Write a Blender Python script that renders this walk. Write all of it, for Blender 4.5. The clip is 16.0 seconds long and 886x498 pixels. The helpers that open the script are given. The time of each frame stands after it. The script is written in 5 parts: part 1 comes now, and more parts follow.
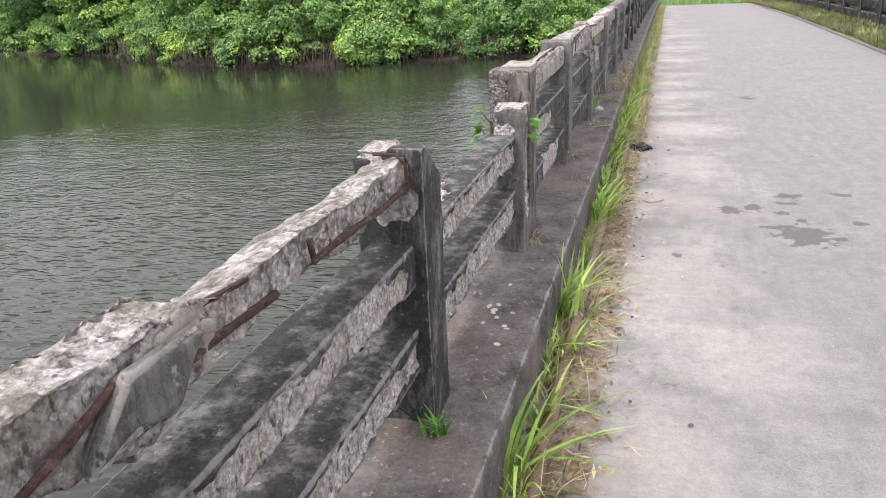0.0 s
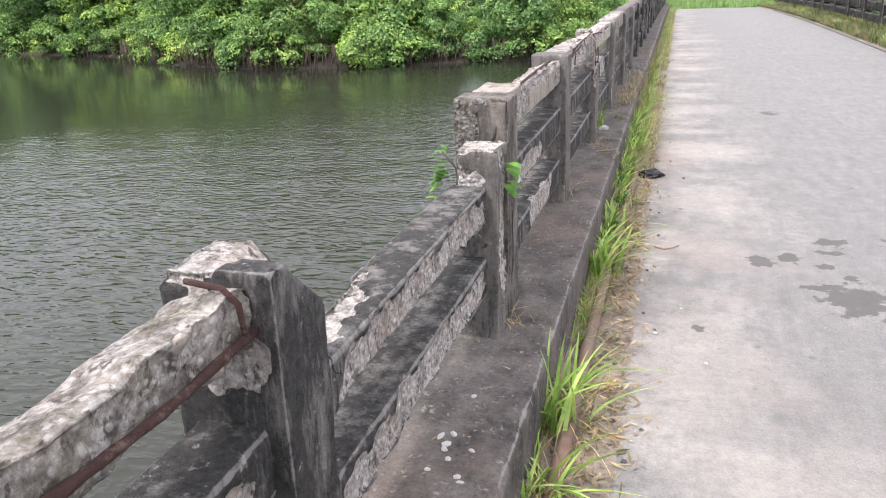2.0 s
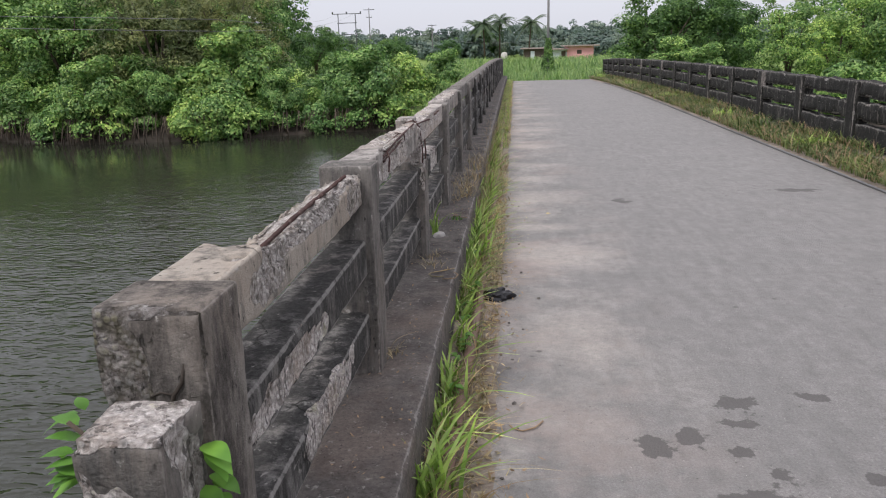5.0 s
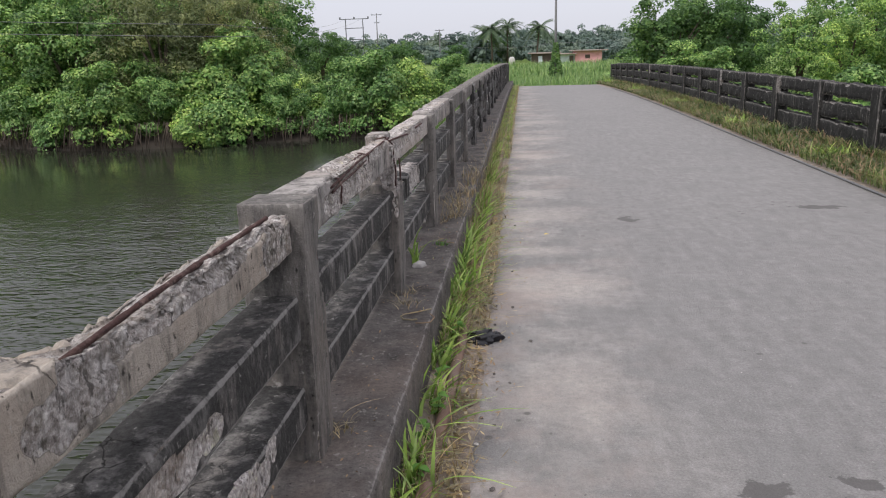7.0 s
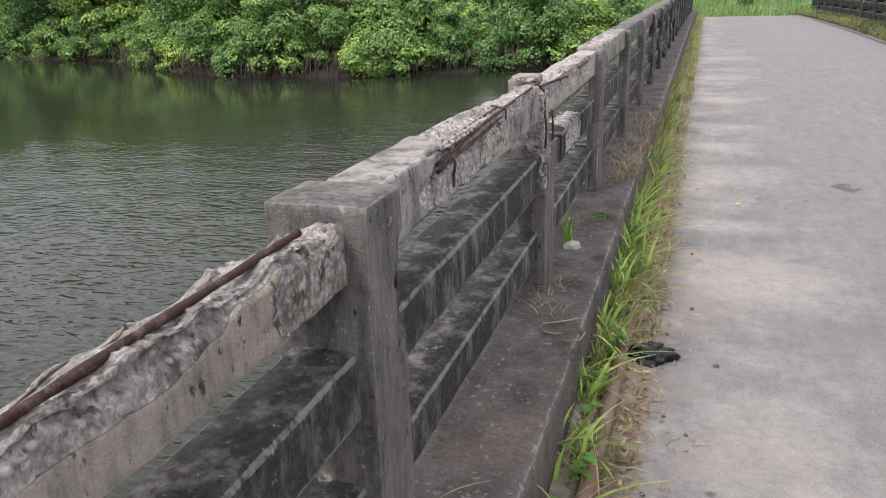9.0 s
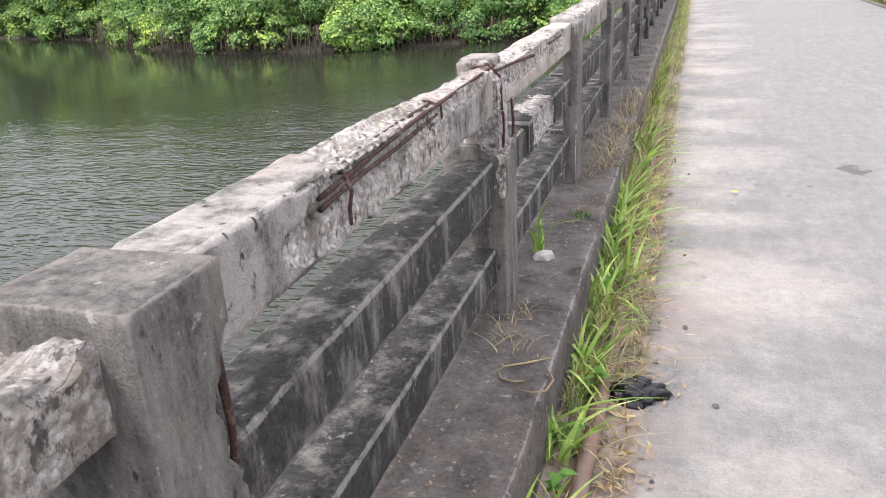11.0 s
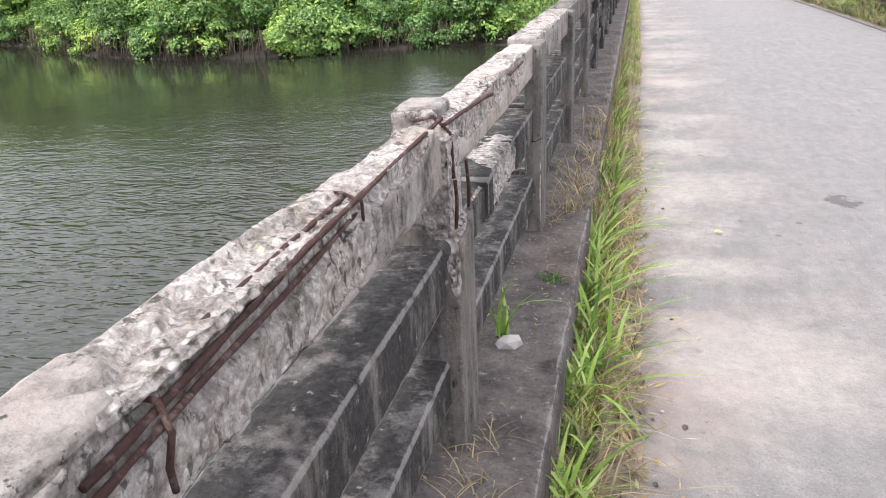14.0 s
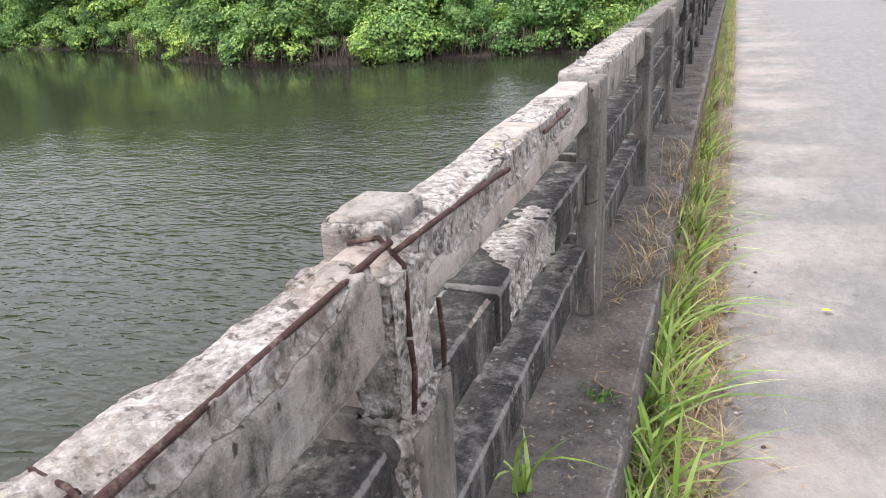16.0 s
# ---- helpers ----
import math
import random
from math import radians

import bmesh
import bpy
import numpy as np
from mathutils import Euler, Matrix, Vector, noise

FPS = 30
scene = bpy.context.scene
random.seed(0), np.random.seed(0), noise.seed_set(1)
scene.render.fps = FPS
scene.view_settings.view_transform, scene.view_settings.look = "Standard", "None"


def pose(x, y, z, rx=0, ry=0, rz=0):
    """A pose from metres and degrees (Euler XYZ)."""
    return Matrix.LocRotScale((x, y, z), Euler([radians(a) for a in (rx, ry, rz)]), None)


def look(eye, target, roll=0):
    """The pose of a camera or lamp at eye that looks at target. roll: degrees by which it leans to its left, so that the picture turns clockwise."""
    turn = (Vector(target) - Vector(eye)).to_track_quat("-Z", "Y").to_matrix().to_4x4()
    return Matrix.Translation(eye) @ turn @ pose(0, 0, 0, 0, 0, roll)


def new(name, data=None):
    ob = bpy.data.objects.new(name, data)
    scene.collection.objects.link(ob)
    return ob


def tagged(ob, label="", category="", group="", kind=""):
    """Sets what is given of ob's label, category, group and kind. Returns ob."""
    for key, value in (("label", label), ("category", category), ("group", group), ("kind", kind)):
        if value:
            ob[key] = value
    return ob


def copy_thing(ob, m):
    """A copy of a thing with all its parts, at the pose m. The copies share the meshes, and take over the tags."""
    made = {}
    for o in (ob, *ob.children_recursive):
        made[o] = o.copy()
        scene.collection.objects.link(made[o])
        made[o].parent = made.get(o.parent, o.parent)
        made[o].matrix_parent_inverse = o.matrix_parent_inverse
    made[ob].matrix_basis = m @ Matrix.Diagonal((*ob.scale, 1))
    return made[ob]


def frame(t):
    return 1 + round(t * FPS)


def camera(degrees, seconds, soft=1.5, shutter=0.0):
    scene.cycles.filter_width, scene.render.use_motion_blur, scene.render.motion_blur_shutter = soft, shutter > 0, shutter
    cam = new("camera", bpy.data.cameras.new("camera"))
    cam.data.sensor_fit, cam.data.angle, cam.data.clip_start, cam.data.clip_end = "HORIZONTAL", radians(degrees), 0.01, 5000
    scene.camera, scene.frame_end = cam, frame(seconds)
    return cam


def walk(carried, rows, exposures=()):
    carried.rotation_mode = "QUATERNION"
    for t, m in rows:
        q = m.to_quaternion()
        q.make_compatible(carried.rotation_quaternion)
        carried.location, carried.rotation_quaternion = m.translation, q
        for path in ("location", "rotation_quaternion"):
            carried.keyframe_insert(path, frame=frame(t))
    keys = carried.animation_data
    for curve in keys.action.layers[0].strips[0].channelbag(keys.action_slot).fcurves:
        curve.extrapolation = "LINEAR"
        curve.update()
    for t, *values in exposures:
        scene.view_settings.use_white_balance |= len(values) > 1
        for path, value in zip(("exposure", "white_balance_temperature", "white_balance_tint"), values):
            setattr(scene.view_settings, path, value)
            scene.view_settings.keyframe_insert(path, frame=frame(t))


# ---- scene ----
cam = camera(59.9, 16.0, soft=1.1)
PATH = [
    (0, (0.52, 1.158, 1.499), (-0.012, 2.967, 0.834), -2.5),
    (0.5, (0.493, 1.436, 1.489), (-0.026, 3.24, 0.801), -2.4),
    (1, (0.526, 1.726, 1.481), (-0.058, 3.513, 0.799), -1.8),
    (1.5, (0.537, 1.966, 1.476), (-0.115, 3.73, 0.796), -1.7),
    (2, (0.468, 2.105, 1.477), (-0.081, 3.911, 0.817), -2.2),
    (2.5, (0.493, 2.29, 1.483), (0.109, 4.168, 0.911), -1.7),
    (3, (0.551, 2.542, 1.503), (0.218, 4.443, 0.98), -1.5),
    (3.5, (0.519, 2.803, 1.479), (0.163, 4.699, 0.951), -1.9),
    (4, (0.496, 3.105, 1.483), (0.137, 5.001, 0.955), -2.2),
    (4.5, (0.493, 3.395, 1.498), (0.181, 5.304, 0.99), -2.3),
    (5, (0.443, 3.566, 1.494), (0.257, 5.491, 0.984), -1.6),
    (5.2, (0.423, 3.613, 1.495), (0.295, 5.542, 0.985), -1.5),
    (7.3, (0.556, 4.443, 1.485), (0.321, 6.368, 0.995), -2.4),
    (7.5, (0.535, 4.626, 1.465), (0.28, 6.553, 0.993), -3.0),
    (8, (0.541, 4.957, 1.426), (0.065, 6.818, 0.869), -1.4),
    (8.2, (0.525, 5.037, 1.437), (-0.057, 6.854, 0.839), -0.8),
    (10.3, (0.391, 5.316, 1.396), (-0.19, 7.103, 0.71), -3.2),
    (10.5, (0.395, 5.402, 1.391), (-0.175, 7.187, 0.693), -3.3),
    (11, (0.436, 5.756, 1.395), (-0.145, 7.532, 0.68), -3.0),
    (11.5, (0.394, 6.032, 1.393), (-0.198, 7.8, 0.67), -2.9),
    (12, (0.363, 6.28, 1.4), (-0.241, 8.042, 0.672), -2.9),
    (12.5, (0.343, 6.393, 1.422), (-0.281, 8.151, 0.702), -3.1),
    (13, (0.312, 6.375, 1.434), (-0.261, 8.156, 0.728), -3.6),
    (13.5, (0.296, 6.346, 1.428), (-0.197, 8.151, 0.722), -3.1),
    (14, (0.282, 6.418, 1.412), (-0.18, 8.229, 0.698), -2.8),
    (14.5, (0.305, 6.649, 1.416), (-0.167, 8.456, 0.7), -2.4),
    (15, (0.319, 6.838, 1.423), (-0.208, 8.631, 0.71), -2.3),
    (15.5, (0.278, 7.052, 1.416), (-0.286, 8.839, 0.716), -2.7),
    (16, (0.291, 7.16, 1.425), (-0.373, 8.915, 0.733), -3.2),
]
walk(cam, [(t, look(eye, target, roll)) for t, eye, target, roll in PATH],
     exposures=[(0, 0.95), (2.1, 1.08), (2.5, 1.0), (2.7, 0.52), (3.0, 0.22), (8.2, 0.16), (10.2, 1.12), (12.5, 1.12), (16, 1.0)])

# ---- sky and sun: a bright overcast afternoon ----
world = bpy.data.worlds.new("overcast_sky")
scene.world = world
world.use_nodes = True
wn, wl = world.node_tree.nodes, world.node_tree.links
wn.clear()
sky = wn.new("ShaderNodeTexSky")
sky.sky_type, sky.sun_disc = "NISHITA", False
sky.sun_elevation, sky.sun_rotation = radians(53), radians(-141)
cloud = wn.new("ShaderNodeMix")
cloud.data_type = "RGBA"
cloud.inputs["Factor"].default_value = 0.88
veil = wn.new("ShaderNodeValToRGB")
veil.color_ramp.elements[0].color = (0.45, 0.455, 0.52, 1)
veil.color_ramp.elements[1].color = (1.0, 0.965, 1.02, 1)
bright = wn.new("ShaderNodeVectorMath")
bright.operation = "SCALE"
bright.inputs["Scale"].default_value = 13.6
place = wn.new("ShaderNodeTexCoord")
split = wn.new("ShaderNodeSeparateXYZ")
wl.new(place.outputs["Generated"], split.inputs["Vector"])
wl.new(split.outputs["Z"], veil.inputs["Fac"])
wl.new(veil.outputs["Color"], bright.inputs[0])
wl.new(bright.outputs["Vector"], cloud.inputs["B"])
back = wn.new("ShaderNodeBackground")
back.inputs["Strength"].default_value = 0.105
wout = wn.new("ShaderNodeOutputWorld")
wl.new(sky.outputs["Color"], cloud.inputs["A"])
wl.new(cloud.outputs["Result"], back.inputs["Color"])
wl.new(back.outputs["Background"], wout.inputs["Surface"])

sun = new("sun", bpy.data.lights.new("sun", "SUN"))
sun.data.energy, sun.data.angle, sun.data.color = 2.0, radians(12), (1, 0.96, 0.94)
sun.matrix_world = look((-18, -22, 38), (0, 0, 0))


# ---- materials ----
class Nodes:
    """A short way to write a node material."""

    def __init__(self, name, rough=0.8, metal=0.0, spec=0.4):
        self.mat = bpy.data.materials.new(name)
        self.mat.use_nodes = True
        self.n, self.l = self.mat.node_tree.nodes, self.mat.node_tree.links
        self.b = self.n["Principled BSDF"]
        self.b.inputs["Roughness"].default_value = rough
        self.b.inputs["Metallic"].default_value = metal
        self.b.inputs["Specular IOR Level"].default_value = spec
        self.coord = self.n.new("ShaderNodeTexCoord").outputs["Object"]

    def place(self, stretch):
        m = self.n.new("ShaderNodeMapping")
        m.inputs["Scale"].default_value = stretch
        self.l.new(self.coord, m.inputs["Vector"])
        return m.outputs["Vector"]

    def noise(self, scale, detail=4, rough=0.55, stretch=None, warp=0.0):
        t = self.n.new("ShaderNodeTexNoise")
        t.inputs["Scale"].default_value, t.inputs["Detail"].default_value = scale, detail
        t.inputs["Roughness"].default_value, t.inputs["Distortion"].default_value = rough, warp
        self.l.new(self.place(stretch) if stretch else self.coord, t.inputs["Vector"])
        return t.outputs["Fac"]

    def voronoi(self, scale, feature="F1", out="Distance"):
        t = self.n.new("ShaderNodeTexVoronoi")
        t.feature = feature
        t.inputs["Scale"].default_value = scale
        self.l.new(self.coord, t.inputs["Vector"])
        return t.outputs[out]

    def ramp(self, fac, *stops):
        r = self.n.new("ShaderNodeValToRGB")
        e = r.color_ramp.elements
        while len(e) < len(stops):
            e.new(0.5)
        for el, (at, col) in zip(e, stops):
            el.position = at
            el.color = (*col, 1) if isinstance(col, tuple) else (col, col, col, 1)
        self.l.new(fac, r.inputs["Fac"])
        return r.outputs["Color"]

    def mix(self, fac, a, b, how="MIX"):
        m = self.n.new("ShaderNodeMix")
        m.data_type, m.blend_type = "RGBA", how
        for key, v in (("Factor", fac), ("A", a), ("B", b)):
            if isinstance(v, (int, float)):
                m.inputs[key].default_value = v if key == "Factor" else (v, v, v, 1)
            elif isinstance(v, tuple):
                m.inputs[key].default_value = (*v, 1)
            else:
                self.l.new(v, m.inputs[key])
        return m.outputs["Result"]

    def math(self, how, a, b=0.0):
        m = self.n.new("ShaderNodeMath")
        m.operation = how
        for k, v in enumerate((a, b)):
            if isinstance(v, (int, float)):
                m.inputs[k].default_value = v
            else:
                self.l.new(v, m.inputs[k])
        return m.outputs["Value"]

    def attr(self, name):
        a = self.n.new("ShaderNodeAttribute")
        a.attribute_name = name
        return a.outputs["Fac"]

    def island(self):
        return self.n.new("ShaderNodeNewGeometry").outputs["Random Per Island"]

    def each(self):
        return self.n.new("ShaderNodeObjectInfo").outputs["Random"]

    def color(self, c):
        self.l.new(c, self.b.inputs["Base Color"])
        return self

    def rough(self, f):
        self.l.new(f, self.b.inputs["Roughness"])
        return self

    def bump(self, height, strength=0.4, distance=0.01):
        k = self.n.new("ShaderNodeBump")
        k.inputs["Strength"].default_value, k.inputs["Distance"].default_value = strength, distance
        self.l.new(height, k.inputs["Height"])
        self.l.new(k.outputs["Normal"], self.b.inputs["Normal"])
        return self


def concrete(name, dark, light, cover, fresh=1.0, moss=0.0, run=1.0, pit=0.0):
    """Old cast concrete: black algae over grey cement, raw pinkish aggregate where "wear" says it has broken."""
    k = Nodes(name, 0.9, spec=0.25)
    grain = k.noise(80, 7, 0.75)
    stain = k.noise(7.5, 10, 0.74, stretch=(1.6, 1.6, run) if run < 1 else None)
    streak = k.noise(14, 8, 0.7, stretch=(2.2, 2.2, 0.45), warp=0.3)
    cement = k.mix(grain, tuple(c * 0.6 for c in light), tuple(min(1, c * 1.35) for c in light))
    cement = k.mix(k.math("MULTIPLY", k.ramp(k.noise(3, 5, 0.6), (0.45, 0.0), (0.65, 1.0)), 0.35), cement, (light[0] * 0.85, light[1] * 0.68, light[2] * 0.55))
    algae = k.mix(k.ramp(k.noise(60, 8, 0.78), (0.3, 0.0), (0.7, 1.0)), tuple(c * 0.4 for c in dark), tuple(c * 2.3 for c in dark))
    soot = k.ramp(k.math("ADD", k.math("MULTIPLY", stain, 0.78), k.math("MULTIPLY", streak, 0.22)), (cover - 0.07, 1.0), (cover + 0.09, 0.0))
    old = k.mix(soot, cement, algae)
    rub = k.ramp(k.math("ADD", k.attr("arris"), k.math("MULTIPLY", k.math("SUBTRACT", k.noise(26, 6, 0.7), 0.5), 1.6)), (0.70, 0.0), (1.1, 0.6))
    old = k.mix(rub, old, tuple(min(1, c * 1.35) for c in light))
    spots = k.ramp(k.noise(30, 6, 0.7), (0.62, 0.0), (0.68, 1.0))
    old = k.mix(k.math("MULTIPLY", spots, 0.6), old, (0.40, 0.385, 0.36))
    pits = k.ramp(k.noise(44, 5, 0.6, stretch=(1, 1, 0.5)), (0.29 + pit, 1.0), (0.35 + pit, 0.0))
    old = k.mix(k.math("MULTIPLY", pits, 0.85), old, (0.03, 0.028, 0.025))
    stones = k.voronoi(95, out="Color")
    sep = k.n.new("ShaderNodeSeparateColor")
    k.l.new(stones, sep.inputs["Color"])
    speck = k.math("ADD", k.math("MULTIPLY", sep.outputs["Red"], 0.14), k.math("MULTIPLY", k.noise(52, 9, 0.85), 1.06))
    raw = k.ramp(speck, (0.40, (0.10, 0.085, 0.078)), (0.52, (0.34, 0.305, 0.285)), (0.62, (0.49, 0.455, 0.435)), (0.76, (0.72, 0.69, 0.67)))
    raw = k.mix(k.ramp(k.noise(13, 8, 0.75, stretch=(1, 1, 0.6)), (0.36, 0.85), (0.5, 0.0)), raw, (0.11, 0.096, 0.085))
    raw = k.mix(k.ramp(k.noise(5, 6, 0.65), (0.5, 0.0), (0.7, 0.45)), raw, (0.36, 0.27, 0.2))
    raw = k.mix(k.math("MULTIPLY", k.ramp(k.noise(38, 7, 0.7, stretch=(1, 1, 0.55)), (0.39, 1.0), (0.45, 0.0)), 0.85), raw, (0.045, 0.04, 0.036))
    # crevices between stones painted darker, as the shade deep in the rubble
    raw = k.mix(k.ramp(k.voronoi(60), (0.65, 0.0), (0.95, 0.2)), raw, (0.09, 0.08, 0.072))
    raw = k.mix(k.ramp(k.noise(6.5, 6, 0.65), (0.64, 0.0), (0.72, 0.6)), raw, (0.30, 0.30, 0.13))
    if moss:
        raw = k.mix(k.math("MULTIPLY", k.ramp(k.noise(11, 8, 0.75), (0.46, 0.0), (0.58, 1.0)), moss), raw, (0.115, 0.105, 0.06))
        raw = k.mix(k.math("MULTIPLY", k.ramp(k.noise(17, 8, 0.75), (0.5, 0.0), (0.6, 1.0)), moss), raw, (0.05, 0.045, 0.04))
    pebble = k.n.new("ShaderNodeTexVoronoi")
    pebble.inputs["Scale"].default_value, pebble.inputs["Randomness"].default_value = 66, 1.0
    k.l.new(k.coord, pebble.inputs["Vector"])
    tone = k.n.new("ShaderNodeSeparateColor")
    k.l.new(pebble.outputs["Color"], tone.inputs["Color"])
    showing = k.math("MULTIPLY", k.ramp(tone.outputs["Green"], (0.5, 0.0), (0.56, 1.0)), k.ramp(pebble.outputs["Distance"], (0.30, 1.0), (0.46, 0.0)))
    raw = k.mix(k.math("MULTIPLY", showing, 0.5), raw, k.ramp(tone.outputs["Blue"], (0.0, (0.22, 0.20, 0.185)), (0.35, (0.42, 0.40, 0.385)), (1.0, (0.66, 0.64, 0.62))))
    raw = k.mix(k.ramp(pebble.outputs["Distance"], (0.45, 0.0), (0.85, 0.4)), raw, (0.17, 0.15, 0.135))
    raw = k.mix(k.math("MULTIPLY", k.ramp(k.noise(4.2, 5, 0.6), (0.57, 0.0), (0.68, 0.55)), k.math("MULTIPLY", showing, 1.0)), raw, (0.50, 0.47, 0.24))
    raw = k.mix(1.0, raw, 1.42 * fresh, "MULTIPLY")
    bent = k.n.new("ShaderNodeVectorMath")
    bent.operation = "MULTIPLY_ADD"
    wave = k.n.new("ShaderNodeTexNoise")
    wave.inputs["Scale"].default_value, wave.inputs["Detail"].default_value = 9, 5
    k.l.new(k.coord, wave.inputs["Vector"])
    k.l.new(wave.outputs["Color"], bent.inputs[0])
    bent.inputs[1].default_value = (0.16, 0.16, 0.16)
    k.l.new(k.coord, bent.inputs[2])
    web = k.n.new("ShaderNodeTexVoronoi")
    web.feature = "DISTANCE_TO_EDGE"
    web.inputs["Scale"].default_value = 3.4
    k.l.new(bent.outputs["Vector"], web.inputs["Vector"])
    crack = k.math("MULTIPLY", k.ramp(web.outputs["Distance"], (0.003, 1.0), (0.009, 0.0)), k.ramp(k.noise(2.1, 3), (0.55, 0.0), (0.62, 1.0)))
    broken = k.ramp(k.math("ADD", k.attr("wear"), k.math("MULTIPLY", k.math("SUBTRACT", grain, 0.5), 0.55)), (0.42, 0.0), (0.50, 1.0))
    k.color(k.mix(k.math("MULTIPLY", crack, 0.9), k.mix(broken, old, raw), (0.02, 0.019, 0.017)))
    h = k.math("ADD", k.math("MULTIPLY", grain, 0.5), k.math("MULTIPLY", k.math("ADD", k.noise(34, 9, 0.72), k.math("MULTIPLY", k.ramp(pebble.outputs["Distance"], (0.1, 1.0), (0.75, 0.0)), 0.4)), k.math("MULTIPLY", broken, 3.0)))
    h = k.math("SUBTRACT", h, k.math("ADD", k.math("MULTIPLY", pits, 0.5), crack))
    k.bump(k.math("ADD", h, k.math("MULTIPLY", k.noise(220, 3), 0.3)), 0.9, 0.014)
    return k.mat


m_rail = concrete("pale_weathered_concrete", (0.085, 0.08, 0.075), (0.44, 0.402, 0.37), 0.415)
m_mossy = concrete("mossy_broken_concrete", (0.07, 0.066, 0.058), (0.33, 0.298, 0.268), 0.43, 1.02, 0.55)
m_pitted = concrete("brown_pitted_concrete", (0.085, 0.08, 0.072), (0.37, 0.33, 0.285), 0.425, 0.95, 0.3, run=0.4, pit=0.03)
m_brown = concrete("brown_aggregate_concrete", (0.05, 0.045, 0.041), (0.24, 0.22, 0.20), 0.52, 0.5, 0.7, run=0.6)
m_dark = concrete("blackened_concrete", (0.032, 0.031, 0.030), (0.25, 0.24, 0.23), 0.56, run=0.55)
m_grey = concrete("grey_aggregate_concrete", (0.06, 0.057, 0.053), (0.36, 0.335, 0.315), 0.45, 1.05, 0.22, pit=0.02)
# algae cover set higher here to put the posts' side shade into the colour
m_post = concrete("grey_post_concrete", (0.068, 0.065, 0.061), (0.225, 0.208, 0.192), 0.49, run=0.34)
m_black = concrete("algae_black_concrete", (0.014, 0.014, 0.013), (0.17, 0.16, 0.15), 0.60, 0.5, run=0.25)

k = Nodes("kerb_concrete", 0.92, spec=0.25)
c = k.mix(k.ramp(k.noise(4.5, 10, 0.75), (0.36, 0.0), (0.64, 1.0)), (0.045, 0.041, 0.039), (0.175, 0.158, 0.147))
c = k.mix(k.math("MULTIPLY", k.ramp(k.noise(1.7, 6, 0.65), (0.52, 0.0), (0.66, 1.0)), 0.55), c, (0.17, 0.135, 0.115))
c = k.mix(k.math("MULTIPLY", k.ramp(k.noise(32, 6, 0.7), (0.60, 0.0), (0.66, 1.0)), 0.6), c, (0.33, 0.31, 0.29))
c = k.mix(k.ramp(k.math("ADD", k.attr("arris"), k.math("MULTIPLY", k.math("SUBTRACT", k.noise(9, 8, 0.7), 0.5), 2.2)), (0.7, 0.0), (1.0, 0.7)), c, (0.27, 0.255, 0.24))
c = k.mix(1.0, c, k.ramp(k.noise(60, 9, 0.8), (0.34, 0.7), (0.66, 1.3)), "MULTIPLY")
k.color(k.mix(k.ramp(k.noise(75, 5, 0.7), (0.60, 0.0), (0.66, 0.75)), c, (0.025, 0.024, 0.022)))
k.bump(k.math("ADD", k.noise(110, 7, 0.75), k.noise(12, 5)), 0.5, 0.010)
m_kerb = k.mat

STAINS = [(1.35, 5.79, 0.17, 0.24), (0.98, 6.25, 0.09, 0.09), (1.12, 6.35, 0.07, 0.10), (1.38, 6.63, 0.10, 0.08), (1.33, 6.46, 0.08, 0.05), (1.30, 6.23, 0.06, 0.06), (1.18, 5.92, 0.07, 0.05),
          (1.38, 6.08, 0.05, 0.05), (1.53, 5.74, 0.05, 0.05), (1.69, 6.06, 0.05, 0.05), (0.64, 5.33, 0.04, 0.05), (1.70, 6.7, 0.09, 0.05), (1.46, 11.0, 0.10, 0.14), (3.26, 11.47, 0.26, 0.10)]
k = Nodes("worn_road_surface", 0.9, spec=0.25)
fine, mid = k.noise(120, 6, 0.8), k.noise(2.2, 6, 0.6, warp=0.3)
c = k.mix(k.ramp(fine, (0.3, 0.0), (0.7, 1.0)), (0.13, 0.126, 0.123), (0.30, 0.29, 0.284))
c = k.mix(k.ramp(k.noise(0.55, 7, 0.65), (0.35, 0.0), (0.65, 0.45)), c, (0.185, 0.18, 0.178))
c = k.mix(1.0, c, k.ramp(k.noise(11, 9, 0.78), (0.32, 0.84), (0.68, 1.16)), "MULTIPLY")
sep = k.n.new("ShaderNodeSeparateXYZ")
k.l.new(k.coord, sep.inputs["Vector"])
px, py = sep.outputs["X"], sep.outputs["Y"]
edge = k.ramp(k.math("MULTIPLY", px, 0.25), (0.10, 1.0), (0.36, 0.0))
pale = k.ramp(k.noise(1.5, 8, 0.68, stretch=(0.95, 0.85, 1)), (0.45, 0.0), (0.62, 1.0))
pale = k.math("MULTIPLY", pale, k.ramp(k.noise(22, 8, 0.8), (0.35, 0.35), (0.6, 1.0)))
c = k.mix(k.math("MULTIPLY", k.math("MULTIPLY", pale, edge), 0.7), c, (0.48, 0.445, 0.415))
c = k.mix(k.math("MULTIPLY", k.ramp(mid, (0.42, 1.0), (0.5, 0.0)), 0.30), c, (0.17, 0.168, 0.165))
c = k.mix(k.ramp(k.noise(46, 5, 0.75, stretch=(1.0, 0.7, 1)), (0.64, 0.0), (0.70, 0.7)), c, (0.46, 0.44, 0.42))
c = k.mix(1.0, c, k.ramp(k.noise(5, 8, 0.72, stretch=(2.4, 0.55, 1), warp=0.2), (0.34, 0.90), (0.66, 1.10)), "MULTIPLY")
